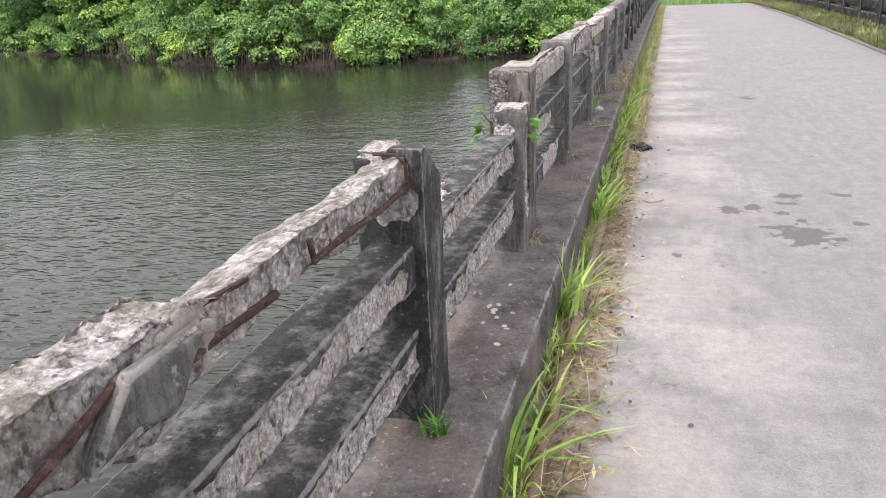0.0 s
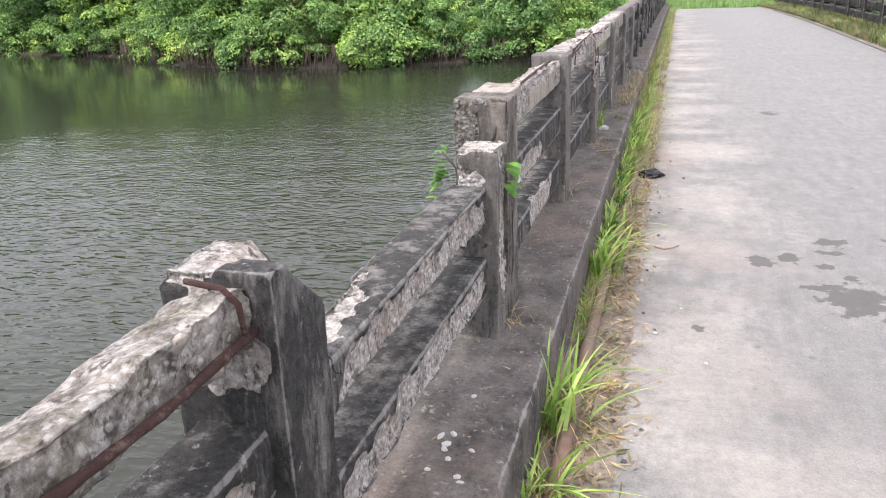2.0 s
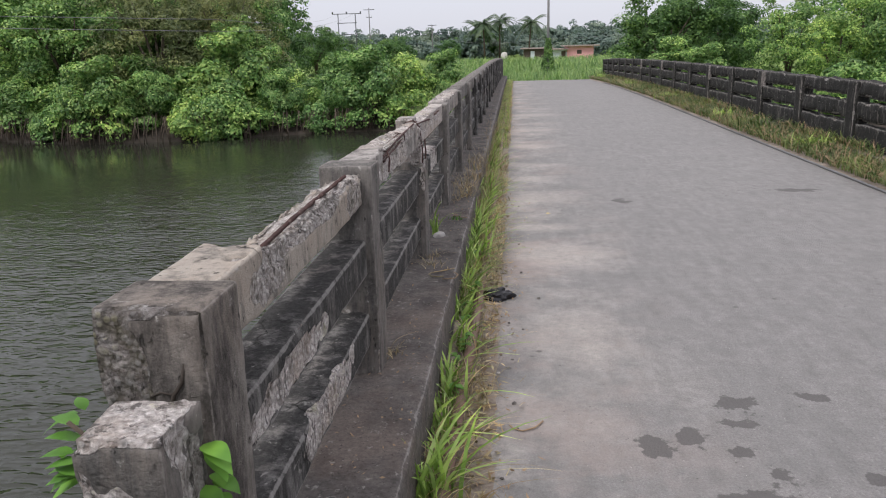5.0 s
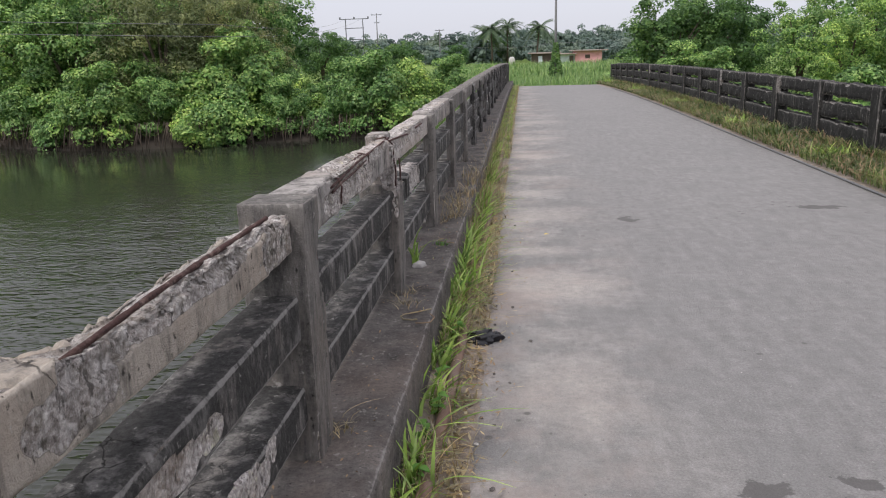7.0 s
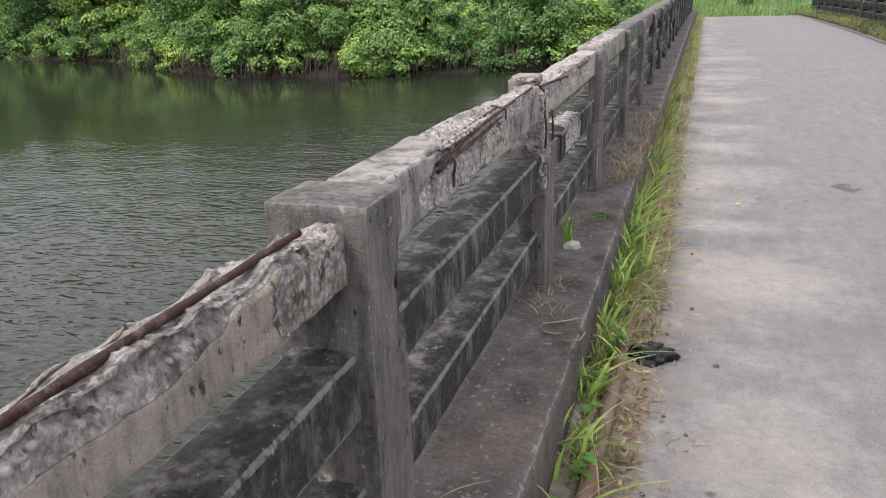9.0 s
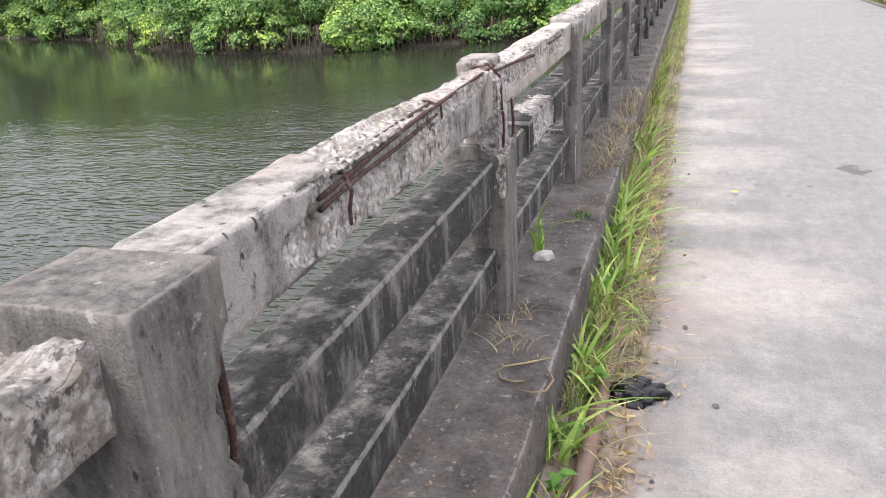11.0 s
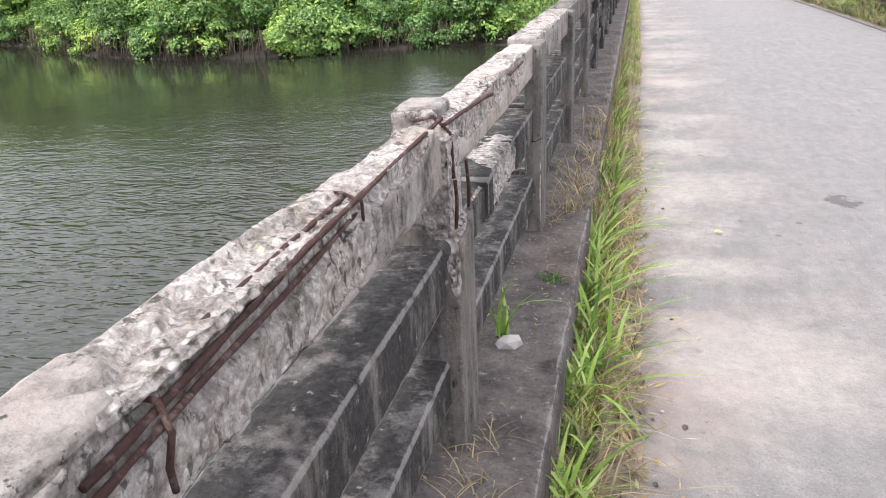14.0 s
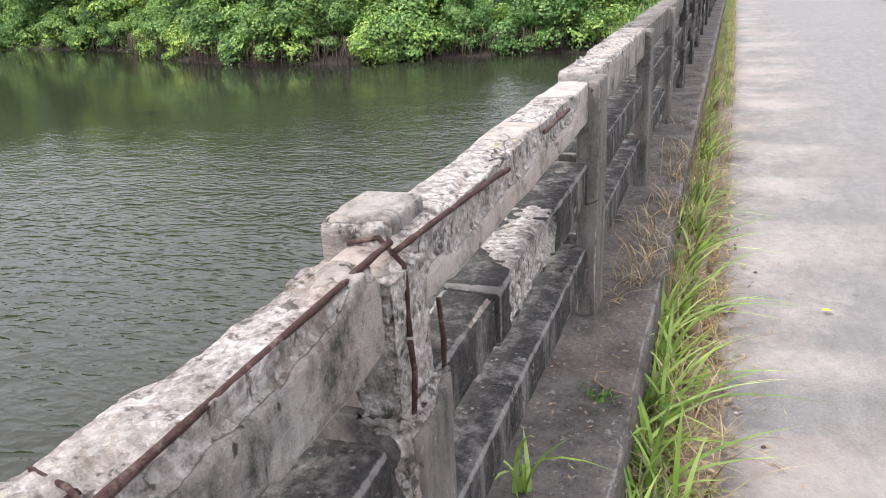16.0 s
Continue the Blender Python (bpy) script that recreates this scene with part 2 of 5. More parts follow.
c = k.mix(k.math("MULTIPLY", k.math("MULTIPLY", k.ramp(k.noise(0.9, 7, 0.7), (0.50, 0.0), (0.62, 1.0)), edge), 0.5), c, (0.37, 0.30, 0.27))
c = k.mix(k.ramp(k.noise(30, 5, 0.7), (0.64, 0.0), (0.69, 0.75)), c, (0.085, 0.082, 0.078))
wob = k.math("MULTIPLY", k.math("SUBTRACT", k.noise(11, 4, 0.6), 0.5), 2.6)
wet = None
for x, y, rx, ry in STAINS:
    dx = k.math("DIVIDE", k.math("SUBTRACT", px, x), rx)
    dy = k.math("DIVIDE", k.math("SUBTRACT", py, y), ry)
    d = k.math("SQRT", k.math("ADD", k.math("MULTIPLY", dx, dx), k.math("MULTIPLY", dy, dy)))
    wet = d if wet is None else k.math("MINIMUM", wet, d)
# paler ellipses along the left road edge, broken up by noise
pale_d = None
for x, y, rx, ry in ((0.62, 5.05, 0.32, 0.5), (0.55, 3.4, 0.25, 0.45), (0.75, 7.4, 0.25, 0.4), (0.9, 4.2, 0.3, 0.35), (0.8, 9.0, 0.35, 0.3), (0.7, 11.2, 0.4, 0.3), (0.62, 9.9, 0.3, 0.14), (0.58, 12.3, 0.34, 0.16), (0.6, 13.4, 0.4, 0.14), (0.6, 15.2, 0.45, 0.22), (0.65, 17.5, 0.5, 0.3), (0.7, 20.5, 0.6, 0.35)):
    dx = k.math("DIVIDE", k.math("SUBTRACT", px, x), rx)
    dy = k.math("DIVIDE", k.math("SUBTRACT", py, y), ry)
    d = k.math("SQRT", k.math("ADD", k.math("MULTIPLY", dx, dx), k.math("MULTIPLY", dy, dy)))
    pale_d = d if pale_d is None else k.math("MINIMUM", pale_d, d)
pale_spots = k.ramp(k.math("MULTIPLY", k.math("ADD", pale_d, k.math("MULTIPLY", k.math("SUBTRACT", k.noise(5, 9, 0.72), 0.5), 3.0)), 0.5), (0.25, 0.85), (0.72, 0.0))
pale_spots = k.math("MULTIPLY", pale_spots, k.ramp(k.noise(28, 8, 0.8), (0.35, 0.25), (0.6, 1.0)))
c = k.mix(k.math("MULTIPLY", pale_spots, 0.55), c, (0.45, 0.405, 0.37))
drip = k.math("MULTIPLY", k.ramp(k.voronoi(7.5), (0.10, 0.8), (0.16, 0.0)), k.ramp(k.noise(1.1, 4), (0.56, 0.0), (0.62, 1.0)))
c = k.mix(drip, c, (0.10, 0.095, 0.092))
damp = k.ramp(k.math("MULTIPLY", k.math("ADD", wet, wob), 0.5), (0.36, 1.0), (0.43, 0.0))
c = k.mix(k.math("MULTIPLY", damp, 0.8), c, (0.095, 0.09, 0.088))
k.color(c)
k.bump(k.math("ADD", fine, k.math("MULTIPLY", k.voronoi(70), 0.6)), 0.8, 0.008)
m_road = k.mat

k = Nodes("verge_soil", 0.95, spec=0.2)
c = k.mix(k.ramp(k.noise(9, 9, 0.72), (0.35, 0.0), (0.65, 1.0)), (0.15, 0.118, 0.092), (0.40, 0.345, 0.295))
k.color(k.mix(k.ramp(k.noise(60, 3), (0.55, 0.0), (0.7, 0.8)), c, (0.32, 0.27, 0.21)))
k.bump(k.noise(45, 6, 0.7), 0.8, 0.02)
m_soil = k.mat

k = Nodes("rusty_steel", 0.85, spec=0.3)
c = k.mix(k.noise(40, 5, 0.65), (0.036, 0.019, 0.018), (0.13, 0.064, 0.055))
c = k.mix(k.ramp(k.noise(30, 6, 0.7), (0.52, 0.0), (0.64, 0.75)), c, (0.26, 0.185, 0.16))
k.color(k.mix(k.ramp(k.noise(55, 6, 0.75), (0.36, 0.9), (0.44, 0.0)), c, (0.02, 0.013, 0.012)))
k.bump(k.noise(70, 7, 0.75), 1.0, 0.016)
m_rust = k.mat

k = Nodes("dull_brown_rust", 0.8, spec=0.3)
c = k.mix(k.noise(9, 7, 0.7), (0.12, 0.072, 0.052), (0.30, 0.20, 0.155))
k.color(k.mix(k.ramp(k.noise(3, 6, 0.7), (0.5, 0.0), (0.62, 0.7)), c, (0.22, 0.185, 0.155)))
k.bump(k.noise(90, 5, 0.7), 0.6, 0.006)
m_pipe = k.mat

k = Nodes("river_water", 0.07, spec=0.5)
k.b.inputs["IOR"].default_value = 1.33
k.color(k.mix(k.noise(0.06, 3), (0.020, 0.023, 0.015), (0.030, 0.032, 0.023)))
ridge = k.math("ABSOLUTE", k.math("SUBTRACT", k.noise(2.3, 2, 0.5, stretch=(0.8, 1.6, 1), warp=0.25), 0.5))
w = k.math("SUBTRACT", k.math("MULTIPLY", k.noise(0.6, 2, 0.5, stretch=(0.8, 1.3, 1)), 1.1), k.math("MULTIPLY", ridge, 1.1))
w = k.math("ADD", w, k.math("MULTIPLY", k.noise(5.0, 2, 0.5, stretch=(0.7, 1.5, 1), warp=0.3), 0.2))
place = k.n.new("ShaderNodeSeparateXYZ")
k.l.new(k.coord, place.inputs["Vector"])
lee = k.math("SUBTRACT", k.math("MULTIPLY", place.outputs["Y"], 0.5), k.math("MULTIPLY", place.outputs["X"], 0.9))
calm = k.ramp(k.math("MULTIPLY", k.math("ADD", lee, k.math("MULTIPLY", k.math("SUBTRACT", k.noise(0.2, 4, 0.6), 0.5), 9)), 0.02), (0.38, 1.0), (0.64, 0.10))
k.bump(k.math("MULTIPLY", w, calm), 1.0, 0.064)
m_water = k.mat


def foliage(name, shade, mid_c, bright, patch=0.9, clear=0.3, own=False):
    """Leaves: each one of its own tint, drifting from clump to clump; some light comes through."""
    k = Nodes(name, 0.5, spec=0.3)
    c = k.ramp(k.island(), (0.0, shade), (0.45, mid_c), (1.0, bright))
    drift = k.ramp(k.noise(patch, 3), (0.33, (0.46, 0.52, 0.52)), (0.5, (0.9, 0.92, 0.88)), (0.67, (1.45, 1.32, 1.1)))
    c = k.mix(1.0, c, drift, "MULTIPLY")
    if own:
        c = k.mix(1.0, c, k.ramp(k.each(), (0.0, (0.78, 0.86, 0.88)), (0.5, (1.0, 1.0, 1.0)), (1.0, (1.38, 1.25, 1.05))), "MULTIPLY")
    k.color(c)
    tr = k.n.new("ShaderNodeBsdfTranslucent")
    k.l.new(c, tr.inputs["Color"])
    m = k.n.new("ShaderNodeMixShader")
    m.inputs["Fac"].default_value = clear
    k.l.new(k.b.outputs["BSDF"], m.inputs[1])
    k.l.new(tr.outputs["BSDF"], m.inputs[2])
    k.l.new(m.outputs["Shader"], k.n["Material Output"].inputs["Surface"])
    return k.mat


m_mangrove = foliage("mangrove_leaves", (0.055, 0.13, 0.038), (0.17, 0.33, 0.085), (0.42, 0.56, 0.20), 0.55, 0.30, own=True)
m_olive = foliage("olive_leaves", (0.13, 0.155, 0.06), (0.22, 0.25, 0.105), (0.34, 0.36, 0.17), 0.7, 0.35, own=True)
m_deep = foliage("dark_tree_leaves", (0.05, 0.11, 0.04), (0.095, 0.195, 0.065), (0.175, 0.30, 0.105), 0.9, 0.4, own=True)
# distance haze is put into these leaf colours: paler, bluer, low contrast
m_far = foliage("haze_tinted_leaves", (0.13, 0.185, 0.165), (0.16, 0.22, 0.19), (0.195, 0.255, 0.215), 0.1)
m_palm = foliage("palm_leaves", (0.07, 0.10, 0.075), (0.09, 0.135, 0.085), (0.12, 0.17, 0.10))
m_grass = foliage("verge_grass", (0.17, 0.30, 0.05), (0.33, 0.50, 0.10), (0.52, 0.66, 0.24), 6)
m_dry = foliage("dry_grass", (0.22, 0.155, 0.085), (0.42, 0.33, 0.195), (0.60, 0.52, 0.35), 6)
m_field = foliage("bright_meadow_grass", (0.11, 0.21, 0.06), (0.20, 0.34, 0.11), (0.34, 0.43, 0.20), 1.2)
m_scrub = foliage("scrub_weeds", (0.05, 0.085, 0.022), (0.10, 0.155, 0.045), (0.20, 0.25, 0.085), 1.5)
m_weed = foliage("creeper_leaves", (0.07, 0.19, 0.03), (0.12, 0.28, 0.045), (0.19, 0.38, 0.07), 9)

k = Nodes("bark", 0.95, spec=0.2)
k.color(k.mix(k.noise(6, 5, stretch=(3, 3, 0.6)), (0.045, 0.035, 0.027), (0.15, 0.12, 0.095)))
k.bump(k.noise(12, 4, stretch=(3, 3, 0.5)), 0.6, 0.03)
m_bark = k.mat
k = Nodes("meadow_ground", 0.95, spec=0.15)
c = k.mix(k.noise(0.09, 5), (0.13, 0.20, 0.05), (0.22, 0.30, 0.085))
k.color(k.mix(k.ramp(k.noise(1.2, 6), (0.42, 0.0), (0.62, 0.8)), c, (0.08, 0.13, 0.03)))
m_ground = k.mat
# wet mud, coloured darker still for the shade under the overhanging bushes
k = Nodes("shade_dark_mud", 0.75, spec=0.35)
k.color(k.mix(k.noise(2.4, 6), (0.022, 0.018, 0.015), (0.055, 0.043, 0.034)))
k.bump(k.noise(7, 5), 0.7, 0.05)
m_mud = k.mat


def plain(name, col, rough=0.6, vary=0.25, scale=20, metal=0.0):
    k = Nodes(name, rough, metal)
    k.color(k.mix(k.noise(scale, 4), tuple(v * (1 - vary) for v in col), tuple(min(1, v * (1 + vary)) for v in col)))
    k.bump(k.noise(scale * 3, 3), 0.25, 0.004)
    return k.mat


m_pink = plain("pink_limewash", (0.72, 0.36, 0.38), 0.9, 0.08, 2)
m_white = plain("white_limewash", (0.62, 0.66, 0.72), 0.9, 0.08, 2)
m_shed = plain("dark_shed_boards", (0.10, 0.075, 0.065), 0.9, 0.3, 3)
m_roof = plain("rusty_roof_sheet", (0.30, 0.24, 0.22), 0.8, 0.25, 2)
m_pole = plain("pole_concrete", (0.17, 0.17, 0.17), 0.85, 0.2, 4)
m_steel = plain("dark_painted_steel", (0.08, 0.085, 0.09), 0.6, 0.2, 4)
m_bag = plain("black_plastic_film", (0.010, 0.010, 0.012), 0.22, 0.3, 8)
m_stone = plain("pale_broken_concrete", (0.46, 0.44, 0.42), 0.9, 0.15, 40)
m_litter = plain("dry_leaf", (0.30, 0.21, 0.13), 0.9, 0.35, 60)
m_yellow = plain("yellow_leaf", (0.72, 0.52, 0.06), 0.7, 0.15, 60)
m_wire = plain("wire", (0.16, 0.16, 0.17), 0.6, 0.1, 2)


# ---- helpers for shapes ----
def lattice(ix, iy, iz, seed):
    h = (ix * 374761393 + iy * 668265263 + iz * 2147483647 + seed * 974634777) & 0xFFFFFFFF
    h = ((h ^ (h >> 13)) * 1274126177) & 0xFFFFFFFF
    return ((h ^ (h >> 16)) & 0xFFFF) / 65535.0


def wobble(p, scale, seed=0):
    """Smooth noise, -1 to 1, at the rows of p."""
    q = np.asarray(p, float) * scale
    i = np.floor(q).astype(np.int64)
    f = q - i
    f = f * f * (3 - 2 * f)
    out = 0
    for a in (0, 1):
        for b in (0, 1):
            for c in (0, 1):
                w = (f[:, 0] if a else 1 - f[:, 0]) * (f[:, 1] if b else 1 - f[:, 1]) * (f[:, 2] if c else 1 - f[:, 2])
                out = out + w * lattice(i[:, 0] + a, i[:, 1] + b, i[:, 2] + c, seed)
    return out * 2 - 1


def sag(y):
    """The deck's fall towards the far end."""
    return -0.0006 * np.maximum(0, np.asarray(y, float) - 22) ** 2


def mesh_from(name, verts, faces, material, smooth=False, wear=None):
    me = bpy.data.meshes.new(name)
    me.from_pydata([tuple(v) for v in verts], [], [tuple(f) for f in faces])
    if material:
        me.materials.append(material)
    if smooth:
        me.polygons.foreach_set("use_smooth", [True] * len(me.polygons))
    if wear is not None:
        me.attributes.new("wear", "FLOAT", "POINT").data.foreach_set("value", np.asarray(wear, np.float32))
    me.update()
    return me


def put(name, me, parent=None, label=""):
    ob = new(name, me)
    if parent:
        ob.parent = parent
    return tagged(ob, label)


def part(name, bm, material, parent, label=""):
    me = bpy.data.meshes.new(name)
    bm.to_mesh(me)
    bm.free()
    me.materials.append(material)
    return put(name, me, parent, label)


def thing(name, label, category, group="", kind="", at=(0, 0, 0)):
    ob = new(name)
    ob.location = at
    ob.empty_display_size = 0.1
    return tagged(ob, label, category, group, kind)


def beam(lo, hi, step, round_r=0.012, patches=(), rough=0.004, seed=0, shape=None, chips=0.014):
    """A cast beam with worn edges. patches: (x, y, z, rx, ry, rz, depth), where its face has broken away."""
    lo, hi = np.array(lo, float), np.array(hi, float)
    n = np.maximum(2, np.round((hi - lo) / step).astype(int))
    index, pts, faces = {}, [], []

    def vid(i, j, m):
        key = (i, j, m)
        if key not in index:
            index[key] = len(pts)
            pts.append(key)
        return index[key]

    for a in range(3):
        b, c = (a + 1) % 3, (a + 2) % 3
        for side in (0, n[a]):
            for u in range(n[b]):
                for v in range(n[c]):
                    quad = []
                    for du, dv in ((0, 0), (1, 0), (1, 1), (0, 1)):
                        key = [0, 0, 0]
                        key[a], key[b], key[c] = side, u + du, v + dv
                        quad.append(vid(*key))
                    faces.append(quad if side else quad[::-1])
    p = lo + np.array(pts, float) / n * (hi - lo)
    r = min(round_r, (hi - lo).min() * 0.4)
    core = np.clip(p, lo + r, hi - r)
    d = p - core
    nor = d / np.maximum(1e-9, np.linalg.norm(d, axis=1, keepdims=True))
    p = core + nor * r
    wear = np.zeros(len(p))
    depth = np.zeros(len(p))
    jag = wobble(p, 14, seed) * 0.35 + wobble(p, 40, seed + 1) * 0.2
    for x, y, z, rx, ry, rz, dep in patches:
        q = np.sqrt((((p - (x, y, z)) / (rx, ry, rz)) ** 2).sum(1)) + jag
        w = np.clip((1.08 - q) / 0.16, 0, 1)
        wear = np.maximum(wear, w)
        depth = np.maximum(depth, w * dep)
    corner = (np.abs(d) > 1e-6).sum(1) >= 2
    chip = corner * np.clip(wobble(p, 9, seed + 5) * 1.6 - 0.35, 0, 1)
    wear = np.maximum(wear, chip * (0.9 if chips > 0.01 else 0.45))
    rubble = np.abs(wobble(p, 75, seed + 2)) * 0.5 + np.abs(wobble(p, 27, seed + 3)) * 0.4 + wobble(p, 135, seed + 7) * 0.2
    move = rough * (wobble(p, 6, seed + 4) * 0.7 + wobble(p, 30, seed + 6) * 0.3) - depth * (0.6 + 0.55 * rubble) - chip * chips
    p = p + nor * move[:, None]
    if shape:
        p = shape(p)
    return p, faces, wear, corner


def cast(name, parent, material, lo, hi, step, label="", **more):
    p, faces, wear, corner = beam(lo, hi, step, **more)
    p[:, 2] += sag(p[:, 1])
    me = mesh_from(name, p, faces, material, True, wear)
    me.attributes.new("arris", "FLOAT", "POINT").data.foreach_set("value", corner.astype(np.float32))
    return put(name, me, parent, label)


def tube(points, radius, sides=8, uneven=0.0, seed=0):
    """A rod through points."""
    pts = [Vector(p) for p in points]
    dense = []
    for a, b in zip(pts, pts[1:]):
        m = max(1, int((b - a).length / 0.03)) if uneven else 1
        dense += [a.lerp(b, i / m) for i in range(m)]
    dense.append(pts[-1])
    rnd = random.Random(seed)
    verts, faces = [], []
    for i, c in enumerate(dense):
        t = (dense[min(i + 1, len(dense) - 1)] - dense[max(i - 1, 0)]).normalized()
        u = t.cross(Vector((0.3, 0.1, 1)) if abs(t.z) < 0.9 else Vector((1, 0, 0))).normalized()
        v = t.cross(u)
        r = (radius[i] if isinstance(radius, (list, tuple)) else radius) * (1 + uneven * rnd.uniform(-1, 1))
        for s in range(sides):
            a = math.tau * s / sides
            verts.append(c + (u * math.cos(a) + v * math.sin(a)) * r)
        if i:
            o = (i - 1) * sides
            for s in range(sides):
                e = (s + 1) % sides
                faces.append((o + s, o + e, o + sides + e, o + sides + s))
    faces.append(tuple(range(sides))[::-1])
    faces.append(tuple(range(len(verts) - sides, len(verts))))
    return verts, faces


def rod(name, points, radius, material, parent=None, label="", sides=8, uneven=0.0, seed=0):
    return put(name, mesh_from(name, *tube(points, radius, sides, uneven, seed), material, True), parent, label)


# ---- the bridge deck, road and kerbs ----
def strip(name, xs, y0, y1, step, heights, material, rough=0.0, seed=0):
    """A long sheet along the bridge with the given cross-section."""
    ys = np.arange(y0, y1 + step * 0.5, step)
    verts = np.array([(x, y, z) for y in ys for x, z in zip(xs, heights)], float)
    if rough:
        verts[:, 2] += rough * (wobble(verts, 7, seed) + 0.6 * wobble(verts, 25, seed + 1))
        verts[:, 0] += 0.5 * rough * wobble(verts, 11, seed + 2)
    verts[:, 2] += sag(verts[:, 1])
    w = len(xs)
    faces = [(r * w + c, r * w + c + 1, (r + 1) * w + c + 1, (r + 1) * w + c) for r in range(len(ys) - 1) for c in range(w - 1)]
    return put(name, mesh_from(name, verts, faces, material, bool(rough)))


FAR_END = 42.0
road = strip("road", [0.31, 0.34, 0.37, 1.0, 2.2, 3.4, 4.01, 4.06], -12, FAR_END, 0.5, [-0.05, -0.008, 0.0, 0.0, 0.004, 0.0, 0.0, -0.05], m_road)
tagged(road, "worn pale grey bridge road with damp stains and pale patches", "road", kind="structure")
deck = strip("bridge_deck", [-0.34, -0.34, -0.30, 5.2, 5.24, 5.24, -0.34], -12, FAR_END, 2.0, [-0.6, -0.07, -0.065, -0.065, -0.07, -0.6, -0.6], m_kerb)
tagged(deck, "grey concrete slab carrying the bridge road", "bridge deck", kind="structure")
verge = strip("verge", list(np.linspace(0.10, 0.41, 14)), -12, FAR_END, 0.035, [0.015, 0.012, 0.01, 0.004, 0.0, 0.0, 0.001, 0.002, 0.002, 0.001, -0.001, -0.004, -0.008, -0.03], m_soil, 0.006, 3)
tagged(verge, "strip of brown soil and litter between kerb and road", "verge", kind="structure")
verge_far = strip("verge", [4.0, 4.06, 4.2, 4.42, 4.63], -12, FAR_END, 0.25, [-0.03, 0.01, 0.03, 0.04, 0.05], m_soil, 0.015, 5)
tagged(verge_far, "weedy strip of soil along the far kerb", "verge", kind="structure")

KERB = 0.265


def kerb(name, lo_x, hi_x, top, y0, y1, step, seed):
    """One length of cast kerb, its upper edges worn."""
    ob = thing(name, "dark stained concrete kerb with worn edge", "kerb", "kerb lengths", "structure")
    y, i = y0, 0
    while y < y1 - 0.05:
        e = min(y1, y + 12.4)
        cast("kerb_block", ob, m_kerb, (lo_x, y + 0.004, -0.06), (hi_x, e - 0.004, top), step, round_r=0.02, rough=0.006, seed=seed + i)
        y, i = e, i + 1
    return ob


kerb("kerb", -0.33, 0.112, KERB, 0.6, 12.9, 0.022, 11)
kerb("kerb", -0.33, 0.112, KERB, 12.9, FAR_END, 0.08, 17)
kerb("kerb", -0.33, 0.112, KERB, -12, 0.6, 0.3, 19)
kerb("kerb", 4.62, 5.2, 0.12, -12, FAR_END, 0.15, 23)

# ---- the near parapet, first length: ends in the broken post ----
RAIL_IN, RAIL_OUT = -0.112, -0.245
FINE = 0.012
first = thing("bridge_parapet", "crumbling concrete parapet of posts and three rails, top rail broken", "parapet", "bridge parapets")


def post(parent, y0, y1, top=1.08, x0=-0.275, x1=-0.076, step=0.0125, mat=None, label="", **more):
    more = {"round_r": 0.007, **more}
    return cast("post", parent, mat or m_post, (x0, y0, KERB - 0.02), (x1, y1, top), step, label, **more)


def worn_top(p):
    """A post head sloping away behind."""
    p[:, 2] -= np.clip((p[:, 1] - 3.08) / 0.12, 0, 1) * 0.11 * np.clip((p[:, 2] - 0.88) / 0.2, 0, 1) * np.clip((p[:, 0] + 0.2) / 0.08, 0, 1)
    return p


post(first, 3.03, 3.20, 1.085, seed=31, mat=m_dark, shape=worn_top, patches=[(-0.28, 3.1, 1.08, 0.12, 0.12, 0.03, 0.02), (-0.17, 3.02, 0.95, 0.08, 0.05, 0.09, 0.012)])
post(first, 1.45, 1.62, 1.085, seed=32, step=0.03)
post(first, -0.1, 0.07, 1.085, seed=33, step=0.05)
post(first, 4.53, 4.68, 0.955, x0=-0.218, x1=-0.07, seed=34, label="broken concrete post with rough pale top",
     patches=[(-0.15, 4.6, 0.96, 0.16, 0.16, 0.03, 0.016), (-0.065, 4.62, 0.72, 0.03, 0.07, 0.30, 0.018), (-0.218, 4.53, 0.84, 0.05, 0.03, 0.05, 0.008), (-0.15, 4.525, 0.84, 0.03, 0.02, 0.03, 0.004)])


def ragged(p):
    """The first rail, gnawed thin: its lower edge eaten away, its top lower past the hanging lump."""
    z0, z1 = p[:, 2].min(), p[:, 2].max()
    f = (z1 - p[:, 2]) / (z1 - z0)
    flat = np.stack([np.zeros(len(p)), p[:, 1], np.zeros(len(p))], 1)
    lift = 0.03 * (0.5 + 0.5 * wobble(flat, 4.5, 8)) + 0.014 * wobble(flat, 17, 9)
    p[:, 2] += f * lift
    past = np.clip((p[:, 1] - 2.02) / 0.1, 0, 1)
    outer = np.clip((-0.15 - p[:, 0]) / 0.09, 0, 1)
    p[:, 2] -= (1 - f) * past * (0.022 + 0.028 * outer)
    p[:, 2] += (1 - f) * (0.010 * wobble(flat, 7, 4) + 0.006 * wobble(flat, 21, 5))
    lump = np.exp(-((p[:, 1] - 1.93) / 0.13) ** 2)
    p[:, 2] -= f * lump * 0.045
    return p


